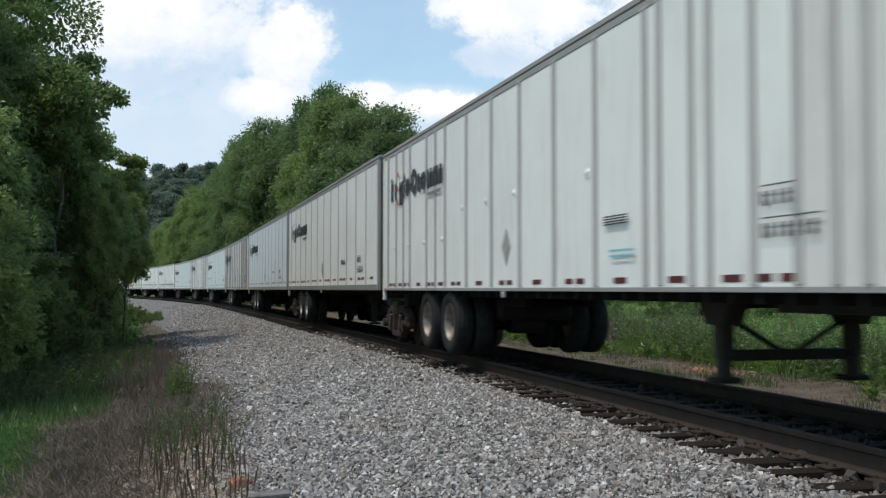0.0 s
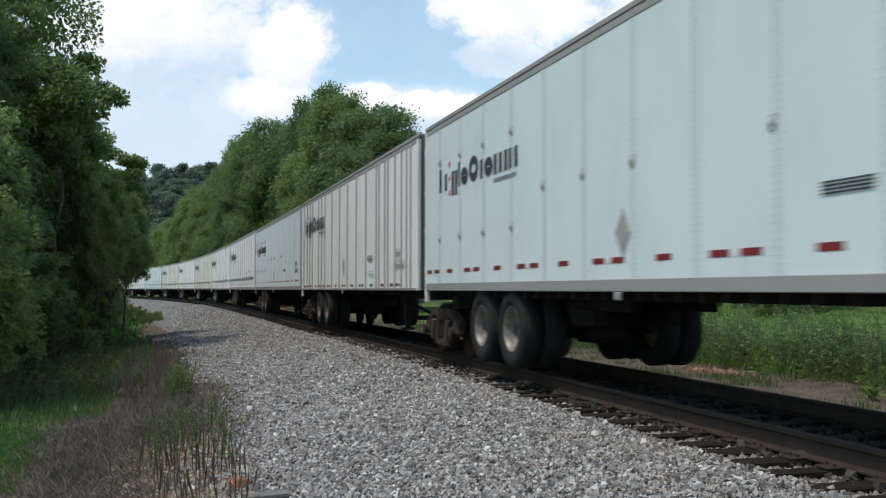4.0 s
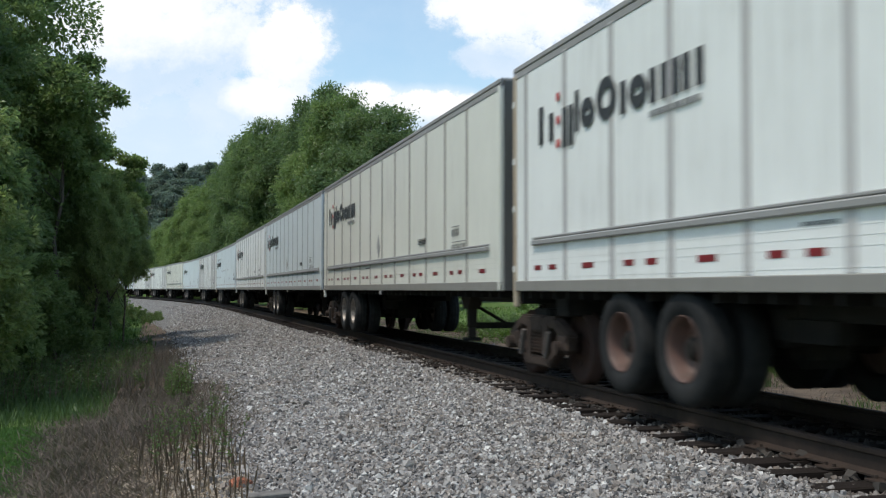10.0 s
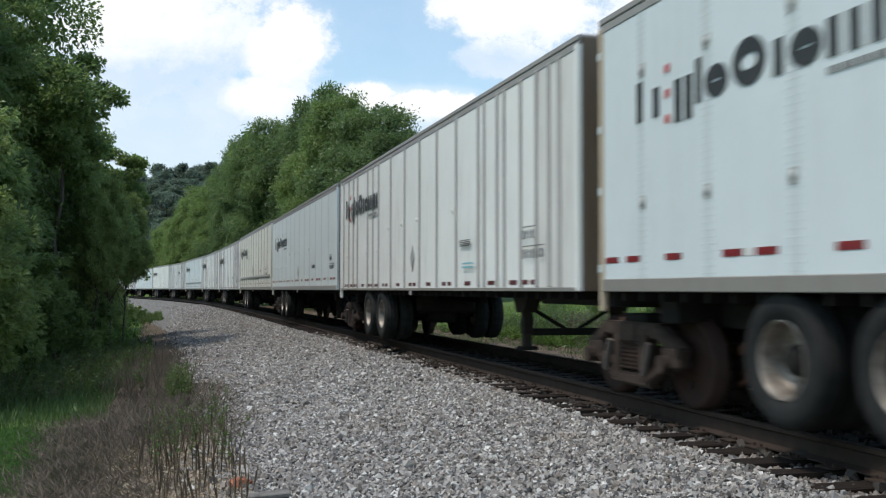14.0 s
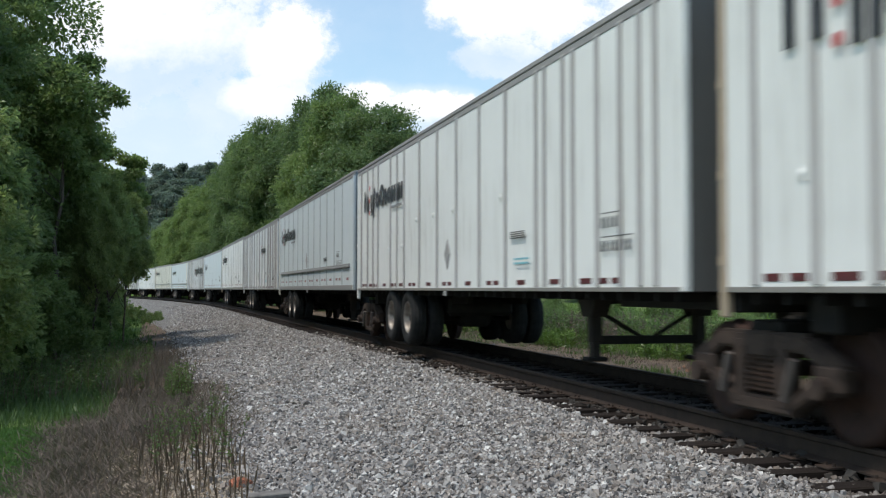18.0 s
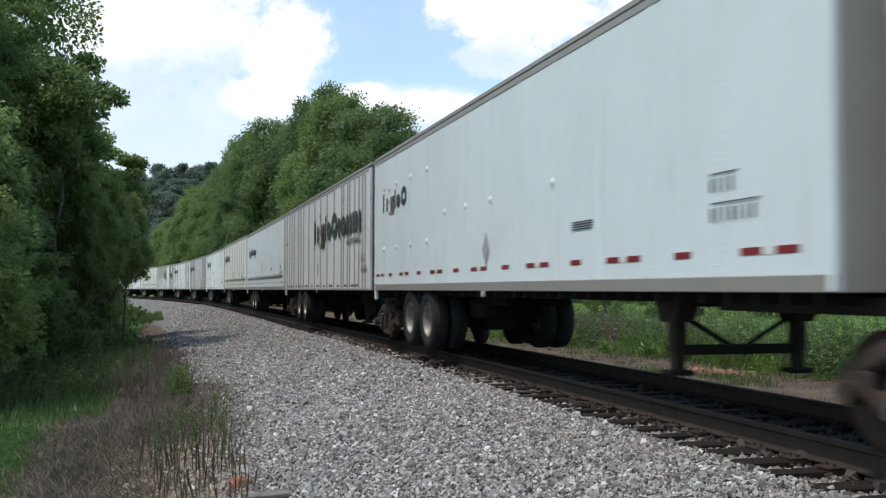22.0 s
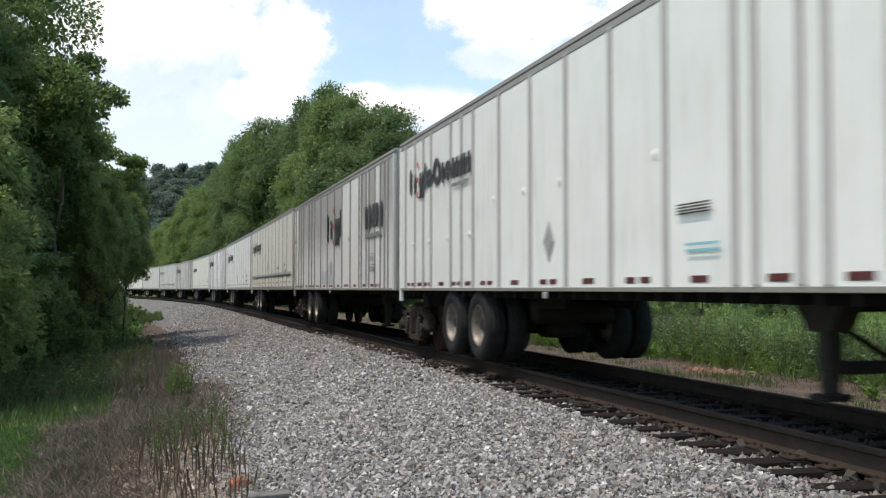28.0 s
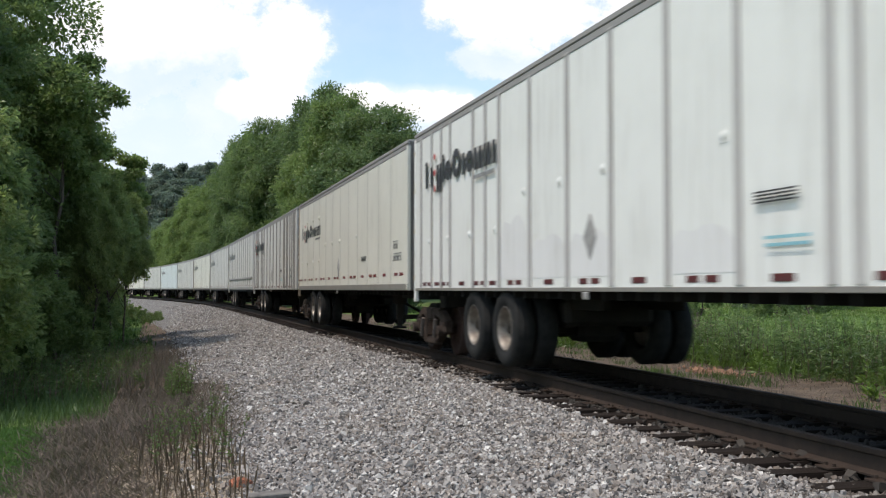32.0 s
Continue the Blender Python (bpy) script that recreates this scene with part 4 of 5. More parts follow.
    # solid dark block added to fill the black space between the wheels
    piece(f"brake_gear|{tandem[0]}", STEEL, t, lambda bm: (box(bm, tandem[0] - 0.9, tandem[1] + 0.62, -0.62, 0.62, z0 - 0.46, z0 - 0.09, 0.06), box(bm, tandem[0] - 0.3, tandem[0] + 0.3, -0.3, 0.3, 0.42, 0.8, 0.08), box(bm, tandem[1] - 0.3, tandem[1] + 0.3, -0.3, 0.3, 0.42, 0.8, 0.08)), label="dark brake gear between the wheels")
    piece("air_tank", STEEL, t, lambda bm: rod(bm, (0, -0.55, 0), (0, 0.55, 0), 0.14, 12), (2.2, 0, 0.80))
    for y in (-0.68, 0.68):
        leg = piece("landing_leg", LEG_STEEL, t, make_landing_leg, (12.42, y, 0), "dark steel landing leg, raised")
        piece("foot", STEEL, leg, lambda bm: box(bm, -0.12, 0.12, -0.13, 0.13, 0.27, 0.32, 0.015))
    piece("cross_brace", STEEL, t, lambda bm: box(bm, -0.05, 0.05, -0.66, 0.66, 0.47, 0.57), (12.42, 0, 0))
    for y in (-1, 1):
        piece(f"diagonal_brace|{y}", STEEL, t, lambda bm: rod(bm, (0, y * 0.62, 0.86), (0, y * 0.08, 0.55), 0.028, 6), (12.42, 0, 0))
    piece("upper_tie", STEEL, t, lambda bm: box(bm, -0.03, 0.03, -0.66, 0.66, 0.95, 1.0), (12.42, 0, 0))
    piece("king_plate", STEEL, t, lambda bm: (box(bm, 13.6, LENGTH, -0.9, 0.9, z0 - 0.16, z0 - 0.03, 0.01), box(bm, LENGTH - 0.3, LENGTH + 0.5, -0.28, 0.28, z0 - 0.32, z0 - 0.1, 0.02)), label="dark front coupling plate and tongue")
    piece("tail_frame", STEEL, t, lambda bm: (box(bm, 0.06, 2.2, -0.6, 0.6, z0 - 0.34, z0 - 0.09, 0.02), box(bm, 0.03, 0.14, -1.24, 1.24, z0 - 0.16, z0 + 0.02, 0.01), box(bm, 0.8, 1.15, -1.05, 1.05, z0 - 0.30, z0 - 0.02, 0.02)))
    piece("marker_lamp", PLATE_GREY, t, lambda bm: box(bm, -0.06, 0.06, -0.03, 0.0, -0.08, 0.0, 0.01), (7.9, -HALF - 0.0, z0 - 0.005))
    return t


def make_sideframe(bm):
    """Cast truck side: arched top chord, sagging bottom chord, two columns, journal boxes."""
    for x0, zA, x1, zB, h in ((-1.02, 0.52, -0.62, 0.70, 0.15), (-0.62, 0.72, 0.62, 0.72, 0.15), (0.62, 0.70, 1.02, 0.52, 0.15),
                              (-0.86, 0.46, -0.40, 0.24, 0.12), (-0.42, 0.22, 0.42, 0.22, 0.13), (0.40, 0.24, 0.86, 0.46, 0.12)):
        a, b = Vector((x0, 0, zA)), Vector((x1, 0, zB))
        m = Matrix.Translation((a + b) / 2) @ Matrix.Rotation(-math.atan2(zB - zA, x1 - x0), 4, "Y")
        rr = bmesh.ops.create_cube(bm, size=1, matrix=m @ Matrix.Diagonal(((b - a).length + 0.06, 0.15, h, 1)))
        bmesh.ops.bevel(bm, geom=list({e for v in rr["verts"] for e in v.link_edges}), offset=0.025, segments=2, affect="EDGES")
    for x in (-0.30, 0.30):
        box(bm, x - 0.07, x + 0.07, -0.08, 0.08, 0.2, 0.74, 0.02)
    for x in (-0.87, 0.87):
        box(bm, x - 0.16, x + 0.16, -0.09, 0.09, 0.36, 0.60, 0.04)


def make_spring(bm):
    lathe(bm, [(0.0, 0.30)] + [(0.085 if i % 2 else 0.05, 0.31 + i * 0.021) for i in range(15)] + [(0.0, 0.62)], 12, "Z")


def make_rail_wheel(bm):
    lathe(bm, [(0.0, -0.07), (0.10, -0.075), (0.12, -0.03), (0.33, -0.045), (0.36, -0.065), (0.425, -0.065), (0.42, 0.04), (0.45, 0.05), (0.45, 0.075), (0.36, 0.075), (0.33, 0.0), (0.12, 0.06), (0.10, 0.1), (0.0, 0.1)], 32)
    for i in range(3):
        a = 2 * math.pi * i / 3
        rod(bm, (0.22 * math.cos(a), -0.052, 0.22 * math.sin(a)), (0.22 * math.cos(a), -0.03, 0.22 * math.sin(a)), 0.03, 8)


SPRING_RED = grimy("red_brown_springs", (0.06, 0.035, 0.026), (0.035, 0.025, 0.02), 9)


def build_bogie(k):
    b = tagged(new("rail_bogie"), "rusty four-wheeled rail bogie under the trailer joint", "rail bogie", "bogies of the train")
    for y in (-0.99, 0.99):
        piece("sideframe", BOGIE, b, make_sideframe, (0, y, 0), "rust-brown cast side frame")
        for x in (-0.16, 0.0, 0.16):
            piece("spring", SPRING_RED, b, make_spring, (x, y, 0), "red-brown coil spring")
        for x in (-0.87, 0.87):
            piece(f"bearing_cap|{y < 0}", BOGIE, b, lambda bm: rod(bm, (0, 0, 0.42), (0, -0.17 if y < 0 else 0.17, 0.42), 0.085, 14), (x, y, 0))
            piece("brake_hanger", GALV, b, lambda bm: rod(bm, (0.06 if x < 0 else -0.06, 0, 0.60), (-0.06 if x < 0 else 0.06, 0, 0.28), 0.035, 6), (x * 0.52, y - 0.1 if y < 0 else y + 0.1, 0), "pale worn brake hanger") if y < 0 else None
    piece("bolster", BOGIE, b, lambda bm: box(bm, -0.2, 0.2, -1.08, 1.08, 0.58, 0.80, 0.03))
    piece("adapter_frame", STEEL, b, lambda bm: (box(bm, -0.5, 0.5, -0.5, 0.5, 0.74, 0.90, 0.02), box(bm, -0.24, 0.24, -1.0, 1.0, 0.78, 0.88, 0.02), rod(bm, (-0.2, 0, 0.8), (-0.2, 0, 1.0), 0.16, 12)))
    for x in (-0.87, 0.87):
        w = shared("wheelset", cached("wheelset", WHEEL_STEEL, lambda bm: rod(bm, (0, -0.98, 0), (0, 0.98, 0), 0.075, 12)), b, pose(x, 0, 0.42), "steel axle with two flanged wheels")
        for y, turn_ in ((-0.755, 0), (0.755, 180)):
            shared("rail_wheel", cached("rail_wheel", WHEEL_STEEL, make_rail_wheel), w, pose(0, y, 0, 0, 0, turn_))
    return b


# grey on the last ten cars also paints in the trees' shade
CONSIST = ("Bw Cw Aw Ab Cg Sb Cw Sb Bw Bw Bc Bw Bc Bb Bw Sb Cw Sb Bc Cw Cw Bb Cw Aw Sb Dw Fb Bc Ww Cg Cw Dg Bc Aw Cw Sc Cg Bg Ag Ac Ag Ab Ag Ac Bg Ag Cw").split()
TONE = {"w": "white", "b": "blue", "c": "cream", "g": "grey"}
TRAILERS, BOGIES = [], []
for n_car, code in enumerate(CONSIST):
    TRAILERS.append((n_car - 1, build_trailer(n_car - 1, code[0], TONE[code[1]])))
    BOGIES.append((n_car - 1, build_bogie(n_car - 1)))

# ---------- plants ----------


def unit(v):
    return v / np.maximum(np.linalg.norm(v, axis=-1, keepdims=True), 1e-9)


def cards(base, way, length, width, fold=0.25, face=None):
    """Pointed leaves: base places, directions, lengths and widths; four vertices and two triangles each. face: where their upper side looks."""
    n = len(base)
    way = unit(way)
    side = rng.normal(size=(n, 3))
    side = unit(np.cross(way, side if face is None else unit(face) + 0.45 * side))
    up = np.cross(side, way)
    L, W = length[:, None], width[:, None]
    mid = base + way * L * 0.45
    v = np.stack([base, mid + side * W * 0.5 + up * W * fold, base + way * L, mid - side * W * 0.5 + up * W * fold], 1)
    i = np.arange(n)[:, None] * 4
    f = np.concatenate([i + (0, 1, 2), i + (0, 2, 3)], 1).reshape(-1, 3)
    return v.reshape(-1, 3), f


def crown_mesh(name, height, clear, radius, lobes, leaves, leaf, material, shape="round", bough=1.0, twigs=17, spread=1.0):
    """A crown in three orders: boughs round the trunk, twig clumps on each bough, leaves on each clump."""
    c, r = [], []
    for i in range(lobes):
        h = ((i + rng.uniform(0, 1)) / lobes) ** 0.9
        if shape == "round":
            env = math.sqrt(max(0.03, 1 - (2 * h - 0.85) ** 2 / 1.4))
        elif shape == "cone":
            env = 1.02 - 0.88 * h
        else:
            env = (0.75 + 0.25 * math.sin(3 * h)) * (1 if h < 0.8 else 1 - 2.6 * (h - 0.8))
        a = i * 2.4 + rng.uniform(-0.6, 0.6)
        q = radius * 0.78 * env * rng.uniform(0.25, 1.0) ** 0.55
        c.append((math.cos(a) * q, math.sin(a) * q, clear + h * (height - clear) * 0.93))
        r.append(bough * radius * rng.uniform(0.18, 0.36) * (0.6 + 0.4 * env))
    c, r = np.array(c), np.array(r)
    n_clump = lobes * twigs
    j = rng.choice(lobes, n_clump, p=r ** 2 / (r ** 2).sum())
    out = unit(rng.normal(size=(n_clump, 3)) + unit(c[j] * (1, 1, 0) + 1e-6) * 0.7 + (0, 0, 0.45))
    cc = c[j] + out * (r[j] * rng.uniform(0.45, 1.2, n_clump))[:, None] * (1, 1, 0.85)
    size = spread * radius * rng.uniform(0.03, 0.07, n_clump)
    k = rng.choice(n_clump, leaves, p=size ** 2 / (size ** 2).sum())
    off = np.clip(rng.normal(size=(leaves, 3)), -1.9, 1.9) * (1, 1, 0.62)
    p = cc[k] + off * size[k][:, None]
    p[:, 2] = np.maximum(p[:, 2], clear * 0.5 + 0.05)
    way = unit(off) * 0.7 + out[k] * 0.4 + rng.normal(size=(leaves, 3)) * 0.6 + (0, 0, -0.25)
    ln = leaf * rng.uniform(0.6, 1.4, leaves)
    v, f = cards(p, way, ln, ln * rng.uniform(0.45, 0.75, leaves), face=unit(off) + 0.7 * out[k] + (0, 0, 0.5))
    return array_mesh(name, v, f, material), c


def trunk_mesh(name, height, girth, tips):
    """A tapered trunk with limbs that reach towards the given places."""
    bm = bmesh.new()
    pts = [Vector((0.12 * math.sin(1.7 * i), 0.12 * math.cos(2.3 * i), height * i / 7 - (0.3 if i == 0 else 0))) for i in range(8)]
    for i in range(7):
        rod(bm, pts[i], pts[i + 1], girth * (1 - i / 8.5), 9, girth * (1 - (i + 1) / 8.5))
    for q in tips:
        q = Vector(q)
        z = max(height * 0.12, q.z - 0.6 * math.hypot(q.x, q.y) - 0.6)
        z = min(z, height * 0.92)
        a = Vector((0, 0, z))
        m = a.lerp(q, 0.5) + Vector((0, 0, -0.15))
        g = girth * (0.42 - 0.3 * z / height)
        rod(bm, a, m, g, 6, g * 0.6)
        rod(bm, m, q, g * 0.6, 5, g * 0.15)
    me = bpy.data.meshes.new(name)
    bm.to_mesh(me)
    bm.free()
    me.materials.append(BARK)
    return me


def tree_kind(height, clear, radius, lobes, leaves, leaf, material, shape="round", girth=0.2, limbs=14, bough=1.0, twigs=17, spread=1.0):
    crown, tips = crown_mesh("crown", height, clear, radius, lobes, leaves, leaf, material, shape, bough, twigs, spread)
    return crown, trunk_mesh("trunk", height * 0.9, girth, tips[:limbs])


def plant_tree(kind, x, y, scale, turn, label, name="tree", group="", z=None):
    t = new(name)
    t.matrix_basis = pose(x, y, float(land(x, y)[0]) if z is None else z, 0, 0, turn) @ Matrix.Diagonal((scale[0], scale[0], scale[1], 1))
    shared("crown", kind[0], t)
    shared("trunk", kind[1], t)
    return tagged(t, label, "tree" if name == "tree" else "shrub", group)


# the third NEAR tree again, its leaves coloured lighter to look sunlit
SUN_TONED = tree_kind(8, 0.3, 2.9, 32, 48000, 0.15, LEAF_LIGHT, "round", 0.12, 28, 1.0, 12, 1.2)
NEAR = [tree_kind(13, 0.8, 3.7, 60, 80000, 0.13, LEAF_OAK, "round", 0.19, 56, 1.1, 7, 1.25), tree_kind(12, 0.5, 3.4, 42, 80000, 0.13, LEAF_DARK, "column", 0.17, 36, 1.0, 11, 1.2), tree_kind(8, 0.3, 2.9, 34, 56000, 0.13, LEAF_OAK, "round", 0.12, 30, 1.05, 8, 1.3)]
TALL_STEM = [tree_kind(8.6, 5.0, 1.5, 14, 15000, 0.12, LEAF_OAK, "round", 0.08, 14, 1.1, 8, 1.5), tree_kind(7.8, 4.0, 1.5, 14, 15000, 0.12, LEAF_OAK, "column", 0.08, 14, 1.1, 8, 1.5)]
HIGH_FEATHER = tree_kind(6.5, 2.6, 1.9, 34, 36000, 0.10, LEAF_YELLOW_SUN, "round", 0.08, 30, 1.0, 10, 1.3)
FEATHER = tree_kind(6.5, 0.3, 1.9, 40, 60000, 0.085, LEAF_YELLOW_SUN, "column", 0.08, 30)
BROAD = [tree_kind(16, 1.0, 5.0, 40, 70000, 0.21, LEAF_WOOD, "round", 0.26, 30, 1.05, 8, 1.8), tree_kind(15, 0.8, 4.6, 38, 66000, 0.21, LEAF_LIGHT, "round", 0.24, 30, 1.05, 8, 1.8), tree_kind(17, 1.2, 4.6, 42, 70000, 0.21, LEAF_DARK, "column", 0.28, 30, 1.05, 8, 1.8), tree_kind(16, 0.8, 4.2, 40, 64000, 0.21, LEAF_WOOD, "cone", 0.24, 30, 1.05, 8, 1.8)]
FAR = [tree_kind(14, 0.5, 4.5, 30, 20000, 0.34, LEAF_FAR_HAZED, "round", 0.25, 6, 1.1, 24, 1.6), tree_kind(15, 0.5, 4.2, 30, 20000, 0.34, LEAF_FAR_HAZED, "cone", 0.25, 6, 1.1, 24, 1.6)]
BUSH = [tree_kind(2.2, 0.0, 1.3, 16, 9000, 0.09, LEAF_OAK, "round", 0.04, 8), tree_kind(1.8, 0.0, 1.2, 16, 9000, 0.09, LEAF_LIGHT, "round", 0.04, 8), tree_kind(2.6, 0.0, 1.2, 16, 9000, 0.09, LEAF_OAK, "round", 0.04, 8)]


def at_line(s, d):
    p = track(s, d)
    return float(p[0]), float(p[1])


# the wood on the camera's side of the line
WOOD = "wood beside the line"
for kind, s, d, sc, h, turn, label in (
        (NEAR[0], 14.0, 11.1, 1.0, 1.05, 10, "tall broad-leaved tree with dense dark green crown"),
        (NEAR[1], 9.0, 12.0, 1.0, 1.0, 80, "tall dark green tree at the wood's edge"),
        (NEAR[2], 22.0, 11.0, 1.0, 0.95, 200, "smaller broad-leaved tree leaning out of the wood"),
        (NEAR[1], 20.0, 12.5, 1.1, 1.0, 150, "tall dark green tree inside the wood"),
        (NEAR[0], 27.0, 13.0, 1.0, 0.9, 300, "broad-leaved tree inside the wood"),
        (NEAR[2], 33.0, 10.6, 1.05, 0.9, 40, "low spreading tree at the wood's edge"),
        (SUN_TONED, 47.0, 12.0, 1.2, 0.9, 110, "low spreading tree with leaves coloured to look sunlit"),
        (NEAR[1], 40.0, 13.0, 1.1, 0.9, 20, "dark green tree inside the wood"),
        (SUN_TONED, 62.0, 14.2, 1.3, 0.9, 260, "low spreading tree beside the curve"),
        (NEAR[0], 75.0, 16.0, 1.1, 0.8, 190, "broad-leaved tree beside the curve"),
        (NEAR[2], 92.0, 15.5, 1.3, 0.8, 75, "low tree beside the curve"),
        (NEAR[0], 110.0, 17.5, 1.2, 0.8, 33, "broad-leaved tree beside the curve"),
        (NEAR[0], 5.0, 15.5, 1.0, 1.0, 130, "tall broad-leaved tree behind the wood's edge"),
        (NEAR[2], 16.0, 9.4, 0.85, 1.15, 322, "young tree under the taller crowns"),
        (NEAR[2], 10.0, 10.2, 0.8, 0.55, 122, "young tree under the taller crowns")):
    x, y = at_line(s, d)
    plant_tree(kind, x, y, (sc, h), turn, label, group=WOOD)
# stands mostly out of view, added to shade the rough grass
plant_tree(NEAR[2], -11.0, 19.6, (1.0, 1.05), 15, "dense broad-leaved tree shading the grass", group=WOOD)
plant_tree(FEATHER, -8.35, 15.9, (1.0, 0.9), 0, "feathery light green young tree")
for x, y, sc, h, turn in ((-10.0, 31.0, 0.46, 0.80, 40), (-10.15, 33.0, 0.46, 0.74, 160), (-9.75, 29.0, 0.46, 0.72, 250), (-10.9, 31.8, 0.55, 0.8, 300)):
    plant_tree(HIGH_FEATHER, x, y, (sc, h), turn, "feathery yellowish-green young tree at the wood's edge", group=WOOD)
plant_tree(NEAR[2], -13.6, 35.5, (0.8, 0.95), 77, "broad-leaved tree whose boughs lean over the line", group=WOOD)
plant_tree(TALL_STEM[0], -10.6, 28.5, (1.0, 1.0), 30, "slender tree with its leafy crown high up", group=WOOD)
plant_tree(TALL_STEM[1], -12.0, 36.0, (1.05, 0.98), 200, "slender tree with its leafy crown high up", group=WOOD)
for i, (s, d, b, sc) in enumerate(((14, 7.8, 2, 0.8), (11, 8.4, 0, 0.9), (18, 8.0, 2, 0.9), (24, 7.9, 2, 0.8), (30, 7.8, 0, 0.9), (37, 9.0, 0, 0.9), (7, 9.2, 2, 0.9), (4, 10, 0, 0.9), (46, 8.8, 1, 0.8), (55, 11.0, 0, 1.2), (70, 12.3, 0, 1.3), (85, 13, 1, 1.2), (100, 14.0, 0, 1.4), (1, 11, 0, 1.0), (13, 9.4, 0, 1.1), (21, 9.2, 0, 1.1), (42, 6.7, 1, 0.5))):
    x, y = at_line(s, d)
    plant_tree(BUSH[b], x, y, (sc, sc), 70 * i, "leafy green shrub at the wood's edge", "shrub", "shrubs at the wood's edge")

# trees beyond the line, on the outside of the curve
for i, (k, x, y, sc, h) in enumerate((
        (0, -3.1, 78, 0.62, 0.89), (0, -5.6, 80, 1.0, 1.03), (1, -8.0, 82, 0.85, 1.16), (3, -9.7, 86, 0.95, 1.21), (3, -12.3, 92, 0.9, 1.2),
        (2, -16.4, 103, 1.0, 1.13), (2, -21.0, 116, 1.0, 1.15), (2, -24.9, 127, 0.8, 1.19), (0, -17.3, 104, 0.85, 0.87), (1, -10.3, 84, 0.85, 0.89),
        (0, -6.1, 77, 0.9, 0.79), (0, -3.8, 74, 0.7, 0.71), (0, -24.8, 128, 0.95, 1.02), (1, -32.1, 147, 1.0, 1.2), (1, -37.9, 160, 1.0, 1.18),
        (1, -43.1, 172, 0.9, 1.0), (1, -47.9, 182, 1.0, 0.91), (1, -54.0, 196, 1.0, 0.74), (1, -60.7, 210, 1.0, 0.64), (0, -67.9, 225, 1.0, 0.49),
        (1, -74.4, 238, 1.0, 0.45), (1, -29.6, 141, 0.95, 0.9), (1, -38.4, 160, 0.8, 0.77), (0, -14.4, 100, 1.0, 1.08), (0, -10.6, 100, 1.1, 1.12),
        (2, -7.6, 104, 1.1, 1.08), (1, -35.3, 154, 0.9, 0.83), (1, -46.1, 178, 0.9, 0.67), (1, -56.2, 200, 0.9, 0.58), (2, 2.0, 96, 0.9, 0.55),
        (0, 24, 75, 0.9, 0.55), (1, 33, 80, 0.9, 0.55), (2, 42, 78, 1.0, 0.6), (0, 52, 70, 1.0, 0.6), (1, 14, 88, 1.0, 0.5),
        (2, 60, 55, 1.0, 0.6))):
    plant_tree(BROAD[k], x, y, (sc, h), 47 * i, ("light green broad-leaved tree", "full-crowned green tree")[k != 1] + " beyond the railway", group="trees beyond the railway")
for i, (x, y, b, sc) in enumerate(((9, 58, 2, 1.2), (12, 56, 0, 1.1), (15, 60, 2, 1.3), (18.5, 57, 0, 1.2), (22, 62, 2, 1.4), (6, 62, 0, 1.4), (27, 61, 0, 1.3))):
    plant_tree(BUSH[b], x, y, (sc, sc), 50 * i, "dark green shrub at the edge of the meadow", "shrub", "shrubs by the meadow")
# wooded ridge far behind
far_n = 0
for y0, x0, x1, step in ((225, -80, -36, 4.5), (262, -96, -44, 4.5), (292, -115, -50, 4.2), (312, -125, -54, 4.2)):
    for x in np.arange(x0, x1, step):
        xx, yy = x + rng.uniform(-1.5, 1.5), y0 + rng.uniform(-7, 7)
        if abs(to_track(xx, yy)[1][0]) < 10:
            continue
        plant_tree(FAR[far_n % 2], xx, yy, (rng.uniform(1.15, 1.5), rng.uniform(0.9, 1.0)), rng.uniform(0, 360), "green tree with haze-tinted leaves on the far wooded ridge", group="far wooded ridge")
        far_n += 1


def tuft_field(name, s0, s1, d0, d1, count, tall, wide, material, label, category="grass", lean=0.35, keep=None, clump=0.0):
    s, d = rng.uniform(s0, s1, count), rng.uniform(d0, d1, count)
    if clump:
        cs, cd = rng.uniform(s0, s1, max(3, count // 60)), rng.uniform(d0, d1, max(3, count // 60))
        j = rng.integers(0, len(cs), count)
        s, d = cs[j] + rng.normal(0, clump, count), cd[j] + rng.normal(0, clump, count)
    p = track(s, d)
    p[:, 2] = land(p[:, 0], p[:, 1]) + 0.01
    way = np.stack([rng.normal(0, lean, count), rng.normal(0, lean, count), np.ones(count)], 1)
    ln = tall * rng.uniform(0.5, 1.25, count)
    v, f = cards(p, way, ln, wide * rng.uniform(0.7, 1.4, count), 0.15)
    return tagged(new(name, array_mesh(name, v, f, material)), label, category, kind="stuff")


